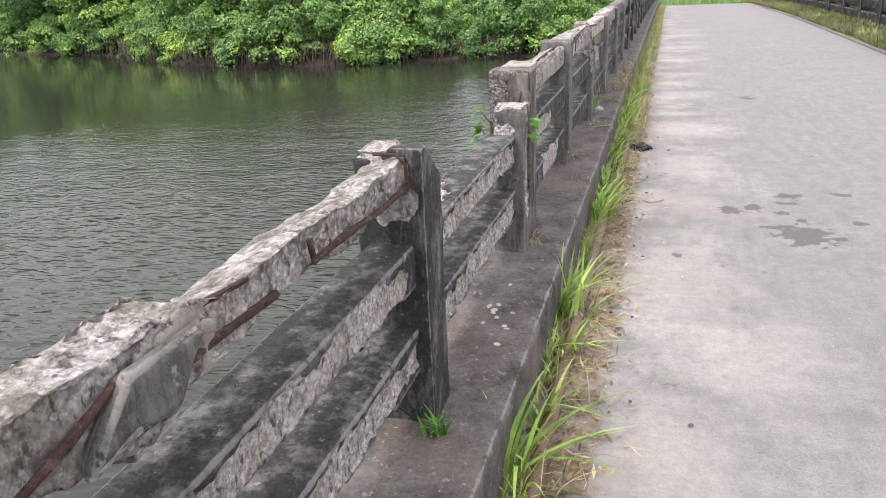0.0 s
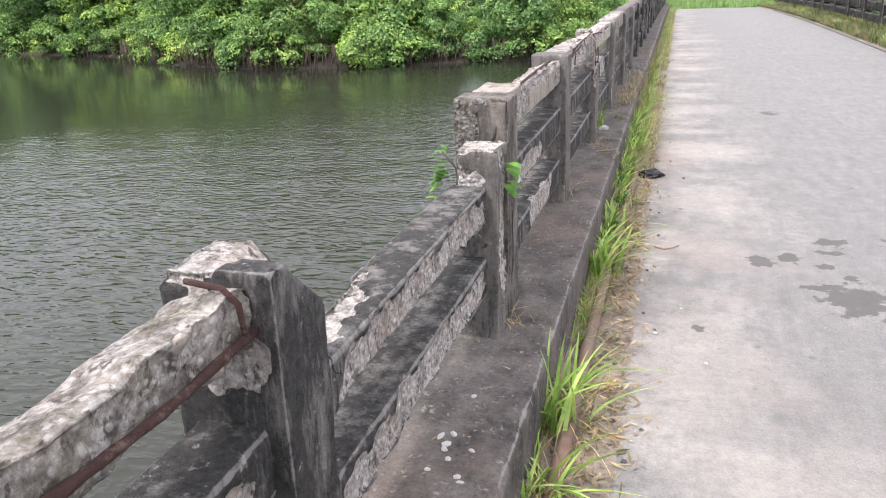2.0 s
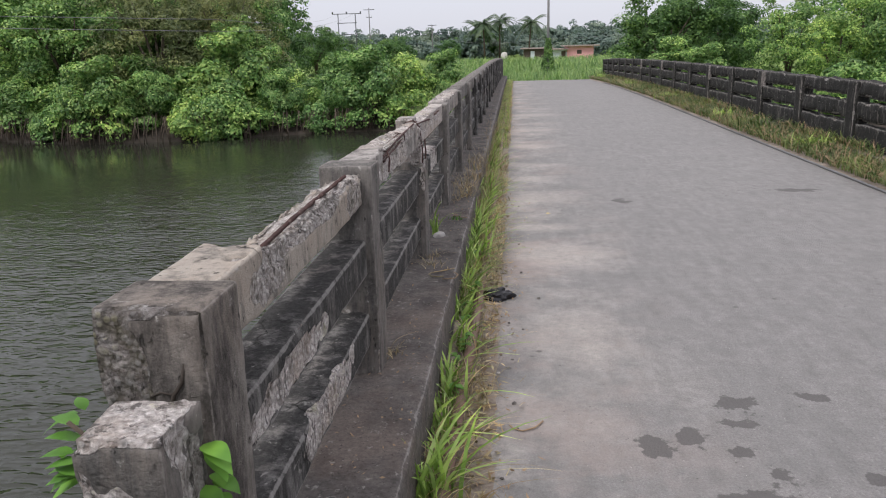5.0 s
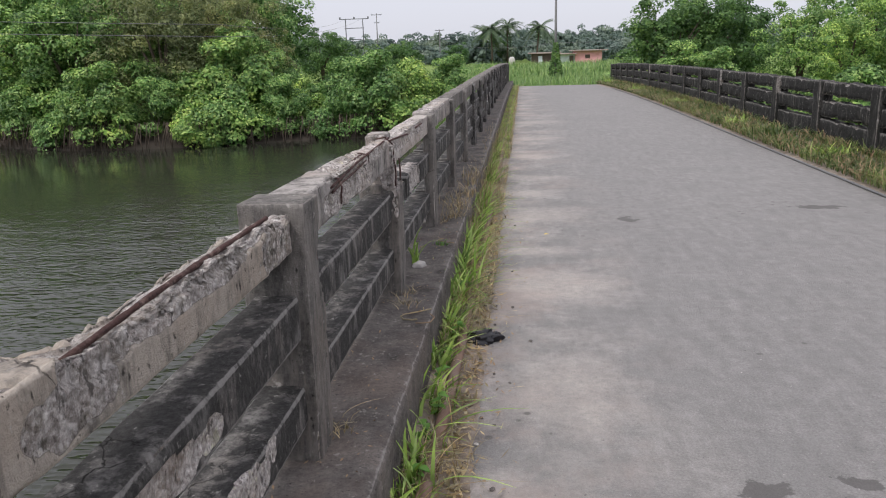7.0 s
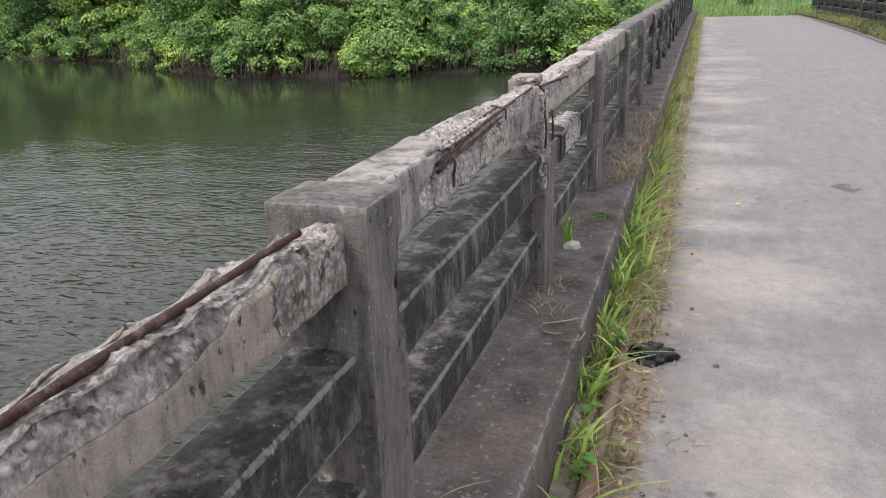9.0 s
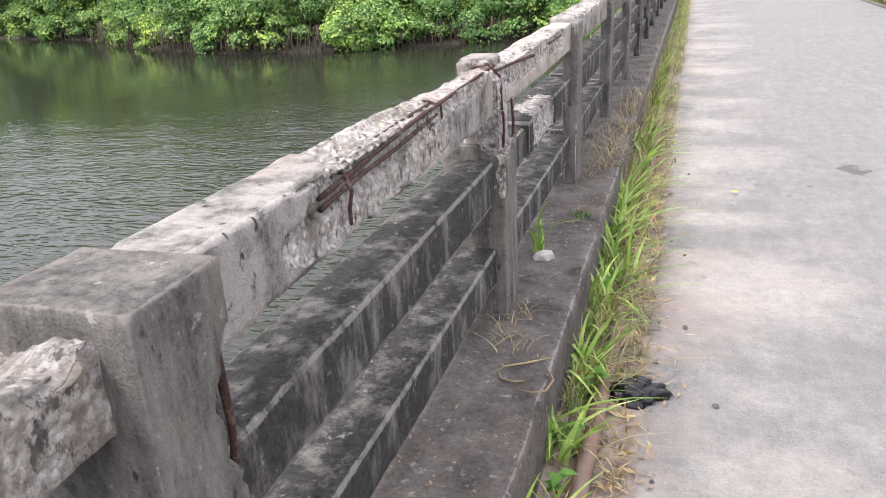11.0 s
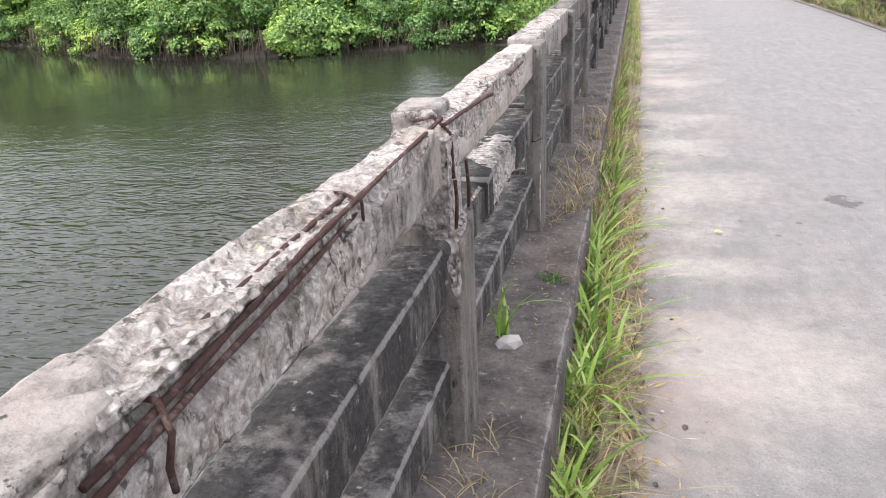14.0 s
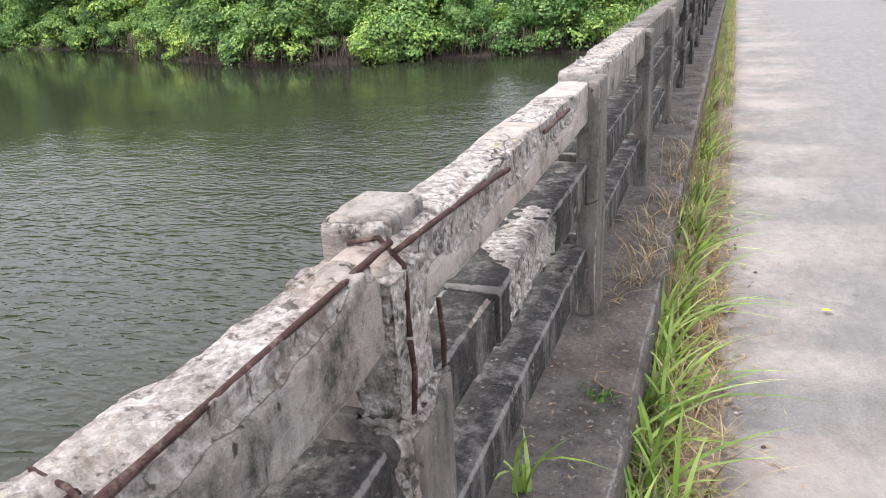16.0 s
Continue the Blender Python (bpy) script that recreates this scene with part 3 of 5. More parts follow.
top_a = cast("top_rail", first, m_mossy, (RAIL_OUT, 1.62, 0.945), (RAIL_IN, 3.05, 1.085), 0.0075, "spalled concrete rail showing rusty bars", seed=41, rough=0.008,
             patches=[(-0.11, 2.55, 0.99, 0.07, 0.55, 0.12, 0.022), (-0.19, 2.5, 1.08, 0.12, 0.75, 0.06, 0.016), (-0.19, 1.75, 1.08, 0.12, 0.4, 0.06, 0.025), (-0.11, 1.72, 1.01, 0.06, 0.24, 0.13, 0.022)],
             shape=ragged)
cast("top_rail", first, m_rail, (RAIL_OUT, 0.05, 0.93), (RAIL_IN, 1.47, 1.08), 0.03, seed=42)
MID1, LOW1 = (0.69, 0.82), (0.43, 0.57)
for y0, y1, s, st in ((0.05, 1.47, 43, 0.04), (1.6, 3.06, 45, FINE), (3.17, 4.56, 47, FINE)):
    hurt = [] if s == 43 else [(RAIL_IN, y0 + 0.62, 0.72, 0.05, 0.62, 0.075, 0.02), (RAIL_IN, y0 + 1.05, 0.745, 0.05, 0.33, 0.06, 0.018)]
    if s == 47:
        hurt.append((-0.24, 3.42, 0.85, 0.10, 0.32, 0.06, 0.03))
    cast("middle_rail", first, m_dark, (RAIL_OUT, y0, MID1[0]), (RAIL_IN, y1, MID1[1]), st, seed=s, patches=hurt, rough=0.002, chips=0.007)
    hurt = [] if s == 43 else [(RAIL_IN, y0 + 0.7, 0.49, 0.05, 0.75, 0.06, 0.018)]
    cast("bottom_rail", first, m_dark, (RAIL_OUT, y0, LOW1[0]), (RAIL_IN, y1, LOW1[1]), st, seed=s + 1, patches=hurt, rough=0.002, chips=0.007)

BARS_A = [([(-0.106, 1.62, 0.99), (-0.108, 1.75, 1.018), (-0.116, 1.87, 1.045)], 0.007), ([(-0.128, 1.93, 0.985), (-0.124, 2.1, 0.99), (-0.12, 2.28, 0.985)], 0.0075), ([(-0.125, 2.45, 0.985), (-0.118, 2.6, 0.99), (-0.112, 2.8, 0.985), (-0.112, 3.03, 0.992)], 0.008),
          ([(-0.165, 1.62, 1.03), (-0.16, 1.8, 1.052), (-0.155, 1.98, 1.048)], 0.0075), ([(-0.14, 2.05, 1.05), (-0.125, 2.2, 1.045)], 0.006),
          ([(-0.2, 3.0, 1.075), (-0.13, 2.985, 1.075), (-0.11, 2.99, 1.05), (-0.11, 3.0, 0.985)], 0.0055), ([(-0.115, 2.42, 1.04), (-0.112, 2.425, 0.99)], 0.006)]
for i, (pts, rad) in enumerate(BARS_A):
    rod("reinforcing_bar", pts, rad, m_rust, top_a, "rusted bar", uneven=0.18, seed=40 + i)


def skewed(p):
    """A loose plate of render, sheared and hanging by one edge."""
    p[:, 1] += (p[:, 2] - 1.0) * 1.1
    p[:, 0] += 0.15 * np.maximum(0, 1.0 - p[:, 2])
    return p


plate = cast("plaster_flake", first, m_post, (-0.122, 1.80, 0.955), (-0.092, 1.99, 1.055), 0.0075, "smooth grey flake of render hanging off the rail", seed=49, rough=0.004, shape=skewed,
             patches=[(-0.1, 1.85, 0.955, 0.03, 0.1, 0.02, 0.01)])

# ---- the near parapet, second length ----
second = thing("bridge_parapet", "weathered concrete parapet with blackened rails and exposed rusty bars", "parapet", "bridge parapets")
Q = [4.735, 6.31, 7.97, 9.58] + [9.60 + 1.64 * i for i in range(1, 20)]
Q = [y for y in Q if y < FAR_END - 0.4]
TOP, MID, LOW = (0.93, 1.08), (0.66, 0.803), (0.385, 0.515)
post(second, Q[0], Q[0] + 0.175, seed=51, mat=m_brown, patches=[(-0.25, Q[0], 0.93, 0.075, 0.02, 0.16, 0.004), (-0.2, Q[0], 0.72, 0.05, 0.02, 0.13, 0.004), (-0.2, Q[0], 1.08, 0.06, 0.03, 0.02, 0.006)])
post(second, Q[1], Q[1] + 0.17, seed=52, patches=[(-0.076, Q[1] + 0.18, 0.86, 0.06, 0.06, 0.11, 0.055), (-0.076, Q[1] + 0.18, 0.6, 0.015, 0.02, 0.2, 0.008)])
post(second, Q[2], Q[2] + 0.17, 0.85, seed=53, label="split concrete post with rusty bars laid bare", patches=[(-0.09, Q[2] + 0.08, 0.84, 0.07, 0.10, 0.05, 0.03), (-0.076, Q[2], 0.78, 0.03, 0.03, 0.1, 0.015)])
cast("post_core", second, m_grey, (-0.258, Q[2] + 0.115, 0.82), (-0.15, Q[2] + 0.29, 1.088), FINE, "crumbled head of post", seed=54,
     patches=[(-0.15, Q[2] + 0.115, 1.06, 0.05, 0.05, 0.04, 0.012)])
cast("post_core", second, m_rail, (-0.215, Q[2] + 0.02, 0.80), (-0.09, Q[2] + 0.175, 1.05), 0.0075, "crumbled core of the split post", seed=58,
     patches=[(-0.09, Q[2] + 0.06, 0.92, 0.07, 0.18, 0.18, 0.02)])
for i, y in enumerate(Q[3:]):
    post(second, y, y + 0.17, 1.066, x0=-0.15, seed=55 + i, step=0.016 if i < 2 else 0.035, mat=m_post if i < 3 else m_dark)
# thin dark rods stand in for the shade inside open cracks
for pts, rad in (([(-0.118, 4.736, 0.985), (-0.124, 4.734, 0.95), (-0.142, 4.734, 0.925), (-0.148, 4.734, 0.895), (-0.138, 4.734, 0.875), (-0.14, 4.734, 0.84), (-0.128, 4.734, 0.81), (-0.13, 4.734, 0.76)], 0.0032), ([(-0.142, 4.734, 0.925), (-0.165, 4.735, 0.93), (-0.185, 4.736, 0.92)], 0.0018), ([(-0.0765, 4.80, 0.66), (-0.0765, 4.795, 0.58), (-0.0765, 4.802, 0.5), (-0.0765, 4.796, 0.42)], 0.0028)):
    rod("crack", pts, rad, m_mud, second, "thin dark rod set in the face to draw a crack", sides=6, uneven=0.5, seed=5)

TOPS = {
    0: [(-0.17, 5.74, 1.085, 0.13, 0.56, 0.05, 0.026), (-0.11, 5.3, 1.06, 0.05, 0.14, 0.05, 0.018), (-0.17, 6.2, 1.08, 0.13, 0.18, 0.045, 0.02), (RAIL_IN, 6.2, 0.98, 0.02, 0.16, 0.09, 0.006), (RAIL_IN, 5.65, 1.04, 0.02, 0.3, 0.035, 0.006), (RAIL_IN, 5.2, 1.0, 0.02, 0.12, 0.05, 0.005)],
    1: [(-0.12, 7.15, 1.06, 0.085, 0.42, 0.06, 0.028), (-0.2, 7.45, 1.085, 0.12, 0.55, 0.02, 0.012), (-0.13, 7.7, 1.07, 0.06, 0.3, 0.04, 0.015), (RAIL_IN, 7.15, 0.99, 0.04, 0.45, 0.06, 0.014)],
    2: [(-0.15, 8.45, 1.07, 0.13, 0.42, 0.02, 0.003), (-0.11, 8.5, 1.04, 0.04, 0.5, 0.06, 0.014), (-0.16, 9.1, 1.07, 0.1, 0.18, 0.02, 0.003), (RAIL_IN, 9.15, 1.03, 0.03, 0.25, 0.05, 0.016)],
    3: [(-0.14, 10.4, 1.08, 0.09, 0.6, 0.03, 0.02)],
}


def eaten(p):
    """The outer top edge lost towards the split post."""
    f = np.clip((p[:, 1] - 7.2) / 0.7, 0, 1) * np.clip((p[:, 2] - 0.98) / 0.06, 0, 1) * np.clip((-0.15 - p[:, 0]) / 0.09, 0, 1)
    flat = np.stack([np.zeros(len(p)), p[:, 1], np.zeros(len(p))], 1)
    p[:, 0] += f * (0.034 + 0.01 * wobble(flat, 13, 6))
    p[:, 2] -= f * (0.012 + 0.012 * wobble(flat, 11, 7))
    return p


def lumpy(p):
    """A rail whose top has gone uneven."""
    flat = np.stack([np.zeros(len(p)), p[:, 1], np.zeros(len(p))], 1)
    f = np.clip((p[:, 2] - 1.0) / 0.06, 0, 1) * np.clip((p[:, 1] - 5.2) / 0.1, 0, 1)
    p[:, 2] += f * (0.012 * wobble(flat, 8, 3) + 0.008 * wobble(flat, 23, 2) - 0.012 - 0.034 * np.clip((-0.17 - p[:, 0]) / 0.07, 0, 1))
    return p


rails = {}
for i, (y, e) in enumerate(zip(Q, Q[1:] + [FAR_END])):
    st = 0.0075 if i < 3 else (0.02 if i < 5 else 0.045)
    tm = m_pitted if i == 0 else m_grey if i in (1, 3) else m_rail if i < 4 else m_post
    a, b = y + 0.14, e + 0.03
    rails[i] = cast("top_rail", second, tm, (-0.26 if i == 0 else -0.222 if i == 2 else -0.24, a, TOP[0]), (RAIL_IN, b, TOP[1] - (0.018 if i == 2 else 0.0)), st, seed=70 + i, patches=TOPS.get(i, []), rough=0.004, shape={0: lumpy, 1: eaten}.get(i))
    hurt = [(RAIL_IN, 5.35, 0.71, 0.04, 0.4, 0.05, 0.012)] if i == 0 else [(-0.16, 8.9, 0.81, 0.08, 0.2, 0.02, 0.004), (-0.11, 8.88, 0.72, 0.03, 0.26, 0.09, 0.022)] if i == 2 else []
    if i == 2:
        cast("middle_rail", second, m_dark, (RAIL_OUT, a, MID[0]), (-0.128, 8.6, MID[1] - 0.02), FINE, "broken stump of rail", seed=99, rough=0.004)
        a = 8.55
    cast("middle_rail", second, m_dark, (RAIL_OUT, a, MID[0]), (RAIL_IN, b, MID[1]), max(st, 0.012), seed=100 + i, patches=hurt, rough=0.002, chips=0.006)
    a = y + 0.14
    hurt = [(RAIL_IN, 5.65, 0.46, 0.03, 0.35, 0.07, 0.008)] if i == 0 else []
    cast("bottom_rail", second, m_dark, (RAIL_OUT, a, LOW[0]), (RAIL_IN, b, LOW[1]), max(st, 0.012), seed=130 + i, patches=hurt, rough=0.002, chips=0.006)

BARS = [
    (0, [(-0.135, 5.22, 1.062), (-0.14, 5.5, 1.068), (-0.15, 5.8, 1.064), (-0.15, 6.22, 1.066)], 0.0075),
    (1, [(-0.114, 6.83, 1.045), (-0.118, 6.98, 1.05), (-0.12, 7.3, 1.068), (-0.118, 7.55, 1.075), (-0.118, 8.06, 1.084)], 0.0075),
    (1, [(-0.108, 6.82, 1.03), (-0.112, 7.0, 1.038), (-0.115, 7.2, 1.04), (-0.122, 7.5, 1.05)], 0.0065),
    (1, [(-0.152, 7.07, 1.062), (-0.15, 7.3, 1.068), (-0.147, 7.52, 1.07)], 0.0065),
    (1, [(-0.205, 7.53, 1.073), (-0.15, 7.515, 1.078), (-0.112, 7.5, 1.07), (-0.108, 7.49, 1.04)], 0.005),
    (1, [(-0.16, 6.94, 1.062), (-0.112, 6.935, 1.06), (-0.1, 6.93, 1.03), (-0.102, 6.92, 1.0), (-0.104, 6.925, 0.97)], 0.005),
    (0, [(-0.092, 6.468, 0.97), (-0.088, 6.47, 0.86), (-0.092, 6.466, 0.74)], 0.0075),
    (2, [(-0.118, 8.06, 1.066), (-0.113, 8.25, 1.06), (-0.108, 8.55, 1.045), (-0.105, 8.62, 1.04)], 0.0065),
    (2, [(-0.105, 8.95, 1.045), (-0.1, 9.1, 1.05), (-0.104, 9.25, 1.045)], 0.0065),
    (2, [(-0.185, 8.06, 1.076), (-0.14, 8.065, 1.086), (-0.102, 8.06, 1.05), (-0.094, 8.045, 0.95)], 0.0055),
    (2, [(-0.088, 8.03, 0.95), (-0.086, 8.034, 0.90), (-0.09, 8.03, 0.83)], 0.0055),
    (2, [(-0.084, 8.135, 0.97), (-0.08, 8.138, 0.9), (-0.084, 8.14, 0.82)], 0.005),
]
for i, (r, pts, rad) in enumerate(BARS):
    dx_ = 0.009 if r == 1 else 0.006
    pts = [(px_ - dx_, py_, pz_ - (0.010 if r == 1 else 0.008)) for px_, py_, pz_ in pts]
    rod("reinforcing_bar", pts, rad * (0.66 if r == 1 else 0.82), m_rust, rails[r], "rusted bar", uneven=0.2, seed=i)

# ---- the far parapet ----
third = thing("bridge_parapet", "algae-black concrete parapet along the far road edge", "parapet", "bridge parapets")
R0, R1 = 4.75, 4.93
ys = [13.89 - 1.9 * i for i in range(1, 13)][::-1] + [13.89 + 1.9 * i for i in range(0, 16)]
ys = [y for y in ys if y < FAR_END + 0.6]
for i, y in enumerate(ys):
    cast("post", third, m_black, (R0 - 0.02, y, 0.10), (R1, y + 0.24, 0.935), 0.05, seed=200 + i, patches=[(R0, y, 0.85, 0.05, 0.04, 0.2, 0.01)] if i in (14, 16, 19, 21) else [])
    if i + 1 < len(ys):
        for name, a, b in (("top_rail", 0.735, 0.93), ("middle_rail", 0.45, 0.67), ("bottom_rail", 0.07, 0.40)):
            cast(name, third, m_black, (R0 + 0.02, y + 0.175, a), (R1 - 0.02, ys[i + 1] + 0.005, b), 0.06, seed=230 + 3 * i, round_r=0.01, chips=0.03, rough=0.035)

# ---- land and water ----
BANK = [(-400, 75), (-90, 62), (-40, 51.5), (-30, 45), (-22, 42), (-16, 43), (-12, 45), (-8, 46.3), (0, 46.5), (6, 45), (14, 40), (40, 36), (400, 20)]


def bank_y(x):
    return float(np.interp(x, [b[0] for b in BANK], [b[1] for b in BANK]))


def land_z(x, y):
    d = y - bank_y(x)
    z = np.interp(d, [-6, 0, 1.0, 3, 40, 90, 300], [-4.5, -3.05, -2.6, -2.2, -1.4, -1.0, -1.0])
    if abs(x - 2.4) < 9 and y > FAR_END - 2:
        mound = np.interp(abs(x - 2.4), [2.8, 9], [1, 0]) * np.interp(y, [40, 41.5, 47, 75], [0, 1, 0.75, 0])
        z = z * (1 - mound) + (float(sag(FAR_END)) - 0.12 - 0.012 * max(0, y - 42)) * mound
    return float(z)


xs = sorted(set(list(np.linspace(-60, 60, 81)) + [-3000, -1500, -700, -350, -200, -120, -85, 85, 120, 200, 350, 700, 1500, 3000]))
gy = sorted(set(list(np.linspace(34, 80, 62)) + [-400, -100, -20, 20, 90, 105, 125, 150, 190, 250, 400, 800, 1600, 4000]))
verts = [(x, y, land_z(x, y)) for y in gy for x in xs]
w = len(xs)
faces = [(r * w + c, r * w + c + 1, (r + 1) * w + c + 1, (r + 1) * w + c) for r in range(len(gy) - 1) for c in range(w - 1)]
me = mesh_from("ground", verts, faces, m_ground, True)
me.materials.append(m_mud)
for poly in me.polygons:
    if poly.center.z < -2.25:
        poly.material_index = 1
tagged(put("ground", me), "green meadow and muddy river bank", "ground", kind="structure")
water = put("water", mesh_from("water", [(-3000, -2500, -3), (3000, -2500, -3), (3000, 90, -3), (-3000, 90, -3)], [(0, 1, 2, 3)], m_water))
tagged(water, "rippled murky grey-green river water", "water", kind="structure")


# ---- plants ----
def leaves(centres, normals, length, width, rng, droop=0.38):
    """Small folded diamond leaves at the centres, facing out along the normals, as vertices and faces."""
    n = len(centres)
    nor = normals + rng.normal(0, droop, (n, 3))
    nor /= np.linalg.norm(nor, axis=1, keepdims=True)
    t = np.cross(nor, rng.normal(0, 1, (n, 3)))
    t /= np.maximum(1e-6, np.linalg.norm(t, axis=1, keepdims=True))
    s = np.cross(nor, t)
    L = (length * rng.uniform(0.7, 1.3, n))[:, None]
    W = (width * rng.uniform(0.7, 1.3, n))[:, None]
    a = centres - t * L * 0.5
    b = centres + s * W * 0.5 - nor * L * 0.08
    c = centres + t * L * 0.5 - nor * L * 0.15
    d = centres - s * W * 0.5 - nor * L * 0.08
    verts = np.stack([a, b, c, d], 1).reshape(-1, 3)
    o = np.arange(n)[:, None] * 4
    return verts, np.concatenate([o + (0, 1, 2), o + (0, 2, 3)], 0)


def fast_mesh(name, verts, tris, material):
    me = bpy.data.meshes.new(name)
    me.vertices.add(len(verts))
    me.vertices.foreach_set("co", np.asarray(verts, np.float32).ravel())
    me.loops.add(len(tris) * 3)
    me.loops.foreach_set("vertex_index", np.asarray(tris, np.int32).ravel())
    me.polygons.add(len(tris))
    me.polygons.foreach_set("loop_start", np.arange(len(tris), dtype=np.int32) * 3)
    me.materials.append(material)
    me.update(calc_edges=True)
    me.validate()
    return me


def crown_points(rng, radii, clumps, clump_r, per, low=-0.35):
    """Leaf places on many small clumps that fill out an uneven crown."""
    P, N = [], []
    for _ in range(clumps):
        while True:
            v = rng.normal(0, 1, 3)
            v /= np.linalg.norm(v)
            if v[2] > low:
                break
        r = rng.uniform(0.55, 1.0) * (1 + 0.22 * math.sin(3 * v[0] + 5 * v[1] + 2 * v[2]))
        c = v * r * np.array(radii)
        cr = clump_r * rng.uniform(0.6, 1.35)
        u = rng.normal(0, 1, (per, 3))
        u /= np.linalg.norm(u, axis=1, keepdims=True)
        u[:, 2] = np.abs(u[:, 2]) * np.where(rng.random(per) < 0.8, 1, -1)
        P.append(c + u * cr * np.array((1, 1, 0.75)) * rng.uniform(0.75, 1.05, (per, 1)))
        N.append(u * 1.0 + v * 0.2 + (0, 0, 0.35))
    return np.concatenate(P), np.concatenate(N)


def plant(name, label, category, group, seed, height, radii, clumps, clump_r, per, leaf, material, trunk=0.12, low=-0.35, at=(0, 0, 0)):
    """A tree or bush: tapered trunk, limbs into the crown, and a crown of leaves."""
    rng = np.random.default_rng(seed)
    ob = thing(name, label, category, group)
    base = max(0.15, height - radii[2])
    verts, faces = [], []
    rnd = random.Random(seed)
    for i in range(6):
        a = math.tau * i / 6 + rnd.uniform(-0.4, 0.4)
        reach = Vector((math.cos(a) * radii[0] * 0.6, math.sin(a) * radii[1] * 0.6, base + radii[2] * rnd.uniform(0.1, 0.6)))
        fork = Vector((math.cos(a) * trunk, math.sin(a) * trunk, base * 0.55))
        v, f = tube([(0, 0, -0.3), fork * 0.5, fork, fork.lerp(reach, 0.5) + Vector((0, 0, 0.2)), reach], [trunk, trunk * 0.8, trunk * 0.6, trunk * 0.4, trunk * 0.15], 5)
        faces += [tuple(j + len(verts) for j in q) for q in f]
        verts += v
    put("trunk", mesh_from("trunk", verts, faces, m_bark, True), ob)
    P, N = crown_points(rng, radii, clumps, clump_r, per, low)
    P += (0, 0, base)
    put("crown", fast_mesh("crown", *leaves(P, N, leaf[0], leaf[1], rng), material), ob)
    ob.location = at
    return ob


def stand(kinds, spots):
    """Copies of the plants at the spots: (kind, x, y, scale, turn, sink)."""
    used = set()
    for kind, x, y, s, turn, lift in spots:
        m = pose(x, y, land_z(x, y) + lift, 0, 0, turn) @ Matrix.Diagonal((s, s, s, 1))
        if kind not in used:
            used.add(kind)
            kinds[kind].matrix_basis = m
        else:
            ob = copy_thing(kinds[kind], Matrix())
            ob.matrix_basis = m


bushes = [plant("mangrove_bush", "dense bright green mangrove bush leaning over the water", "bush", "mangroves on the bank", 300 + i, h, r, n, 0.66, 250, (0.19, 0.105), m_mangrove, 0.06, -0.8)
          for i, (h, r, n) in enumerate([(3.1, (2.0, 1.7, 1.8), 36), (2.5, (1.6, 1.5, 1.5), 27), (3.9, (1.9, 1.7, 2.3), 42), (2.0, (2.1, 1.4, 1.2), 28)])]
rnd = random.Random(5)
spots = []
x = -62.0
while x < -4.5:
    spots.append((rnd.randrange(4), x, bank_y(x) + rnd.uniform(1.0, 1.8), rnd.uniform(0.72, 1.08), rnd.uniform(0, 360), -0.22))
    x += rnd.uniform(1.7, 2.5)
x = -62.0
while x < -3.5:
    spots.append((rnd.randrange(4), x, bank_y(x) + rnd.uniform(3.4, 5.0), rnd.uniform(1.05, 1.3) * (1.0 if x < -13 else 0.72), rnd.uniform(0, 360), -0.3))
    x += rnd.uniform(2.2, 3.1)
for x, y, s in ((-6.2, 49.5, 1.0), (-3.6, 52, 0.75), (-4.6, 56, 0.9), (-10, 54, 0.9), (-14, 53, 1.1)):
    spots.append((rnd.randrange(4), x, y, s, rnd.uniform(0, 360), -0.2))
x = 6.5
while x < 36:
    spots.append((rnd.randrange(4), x, bank_y(x) + rnd.uniform(1.5, 5), rnd.uniform(0.7, 1.05), rnd.uniform(0, 360), -0.1))
    x += rnd.uniform(1.6, 2.4)
stand(bushes, spots)

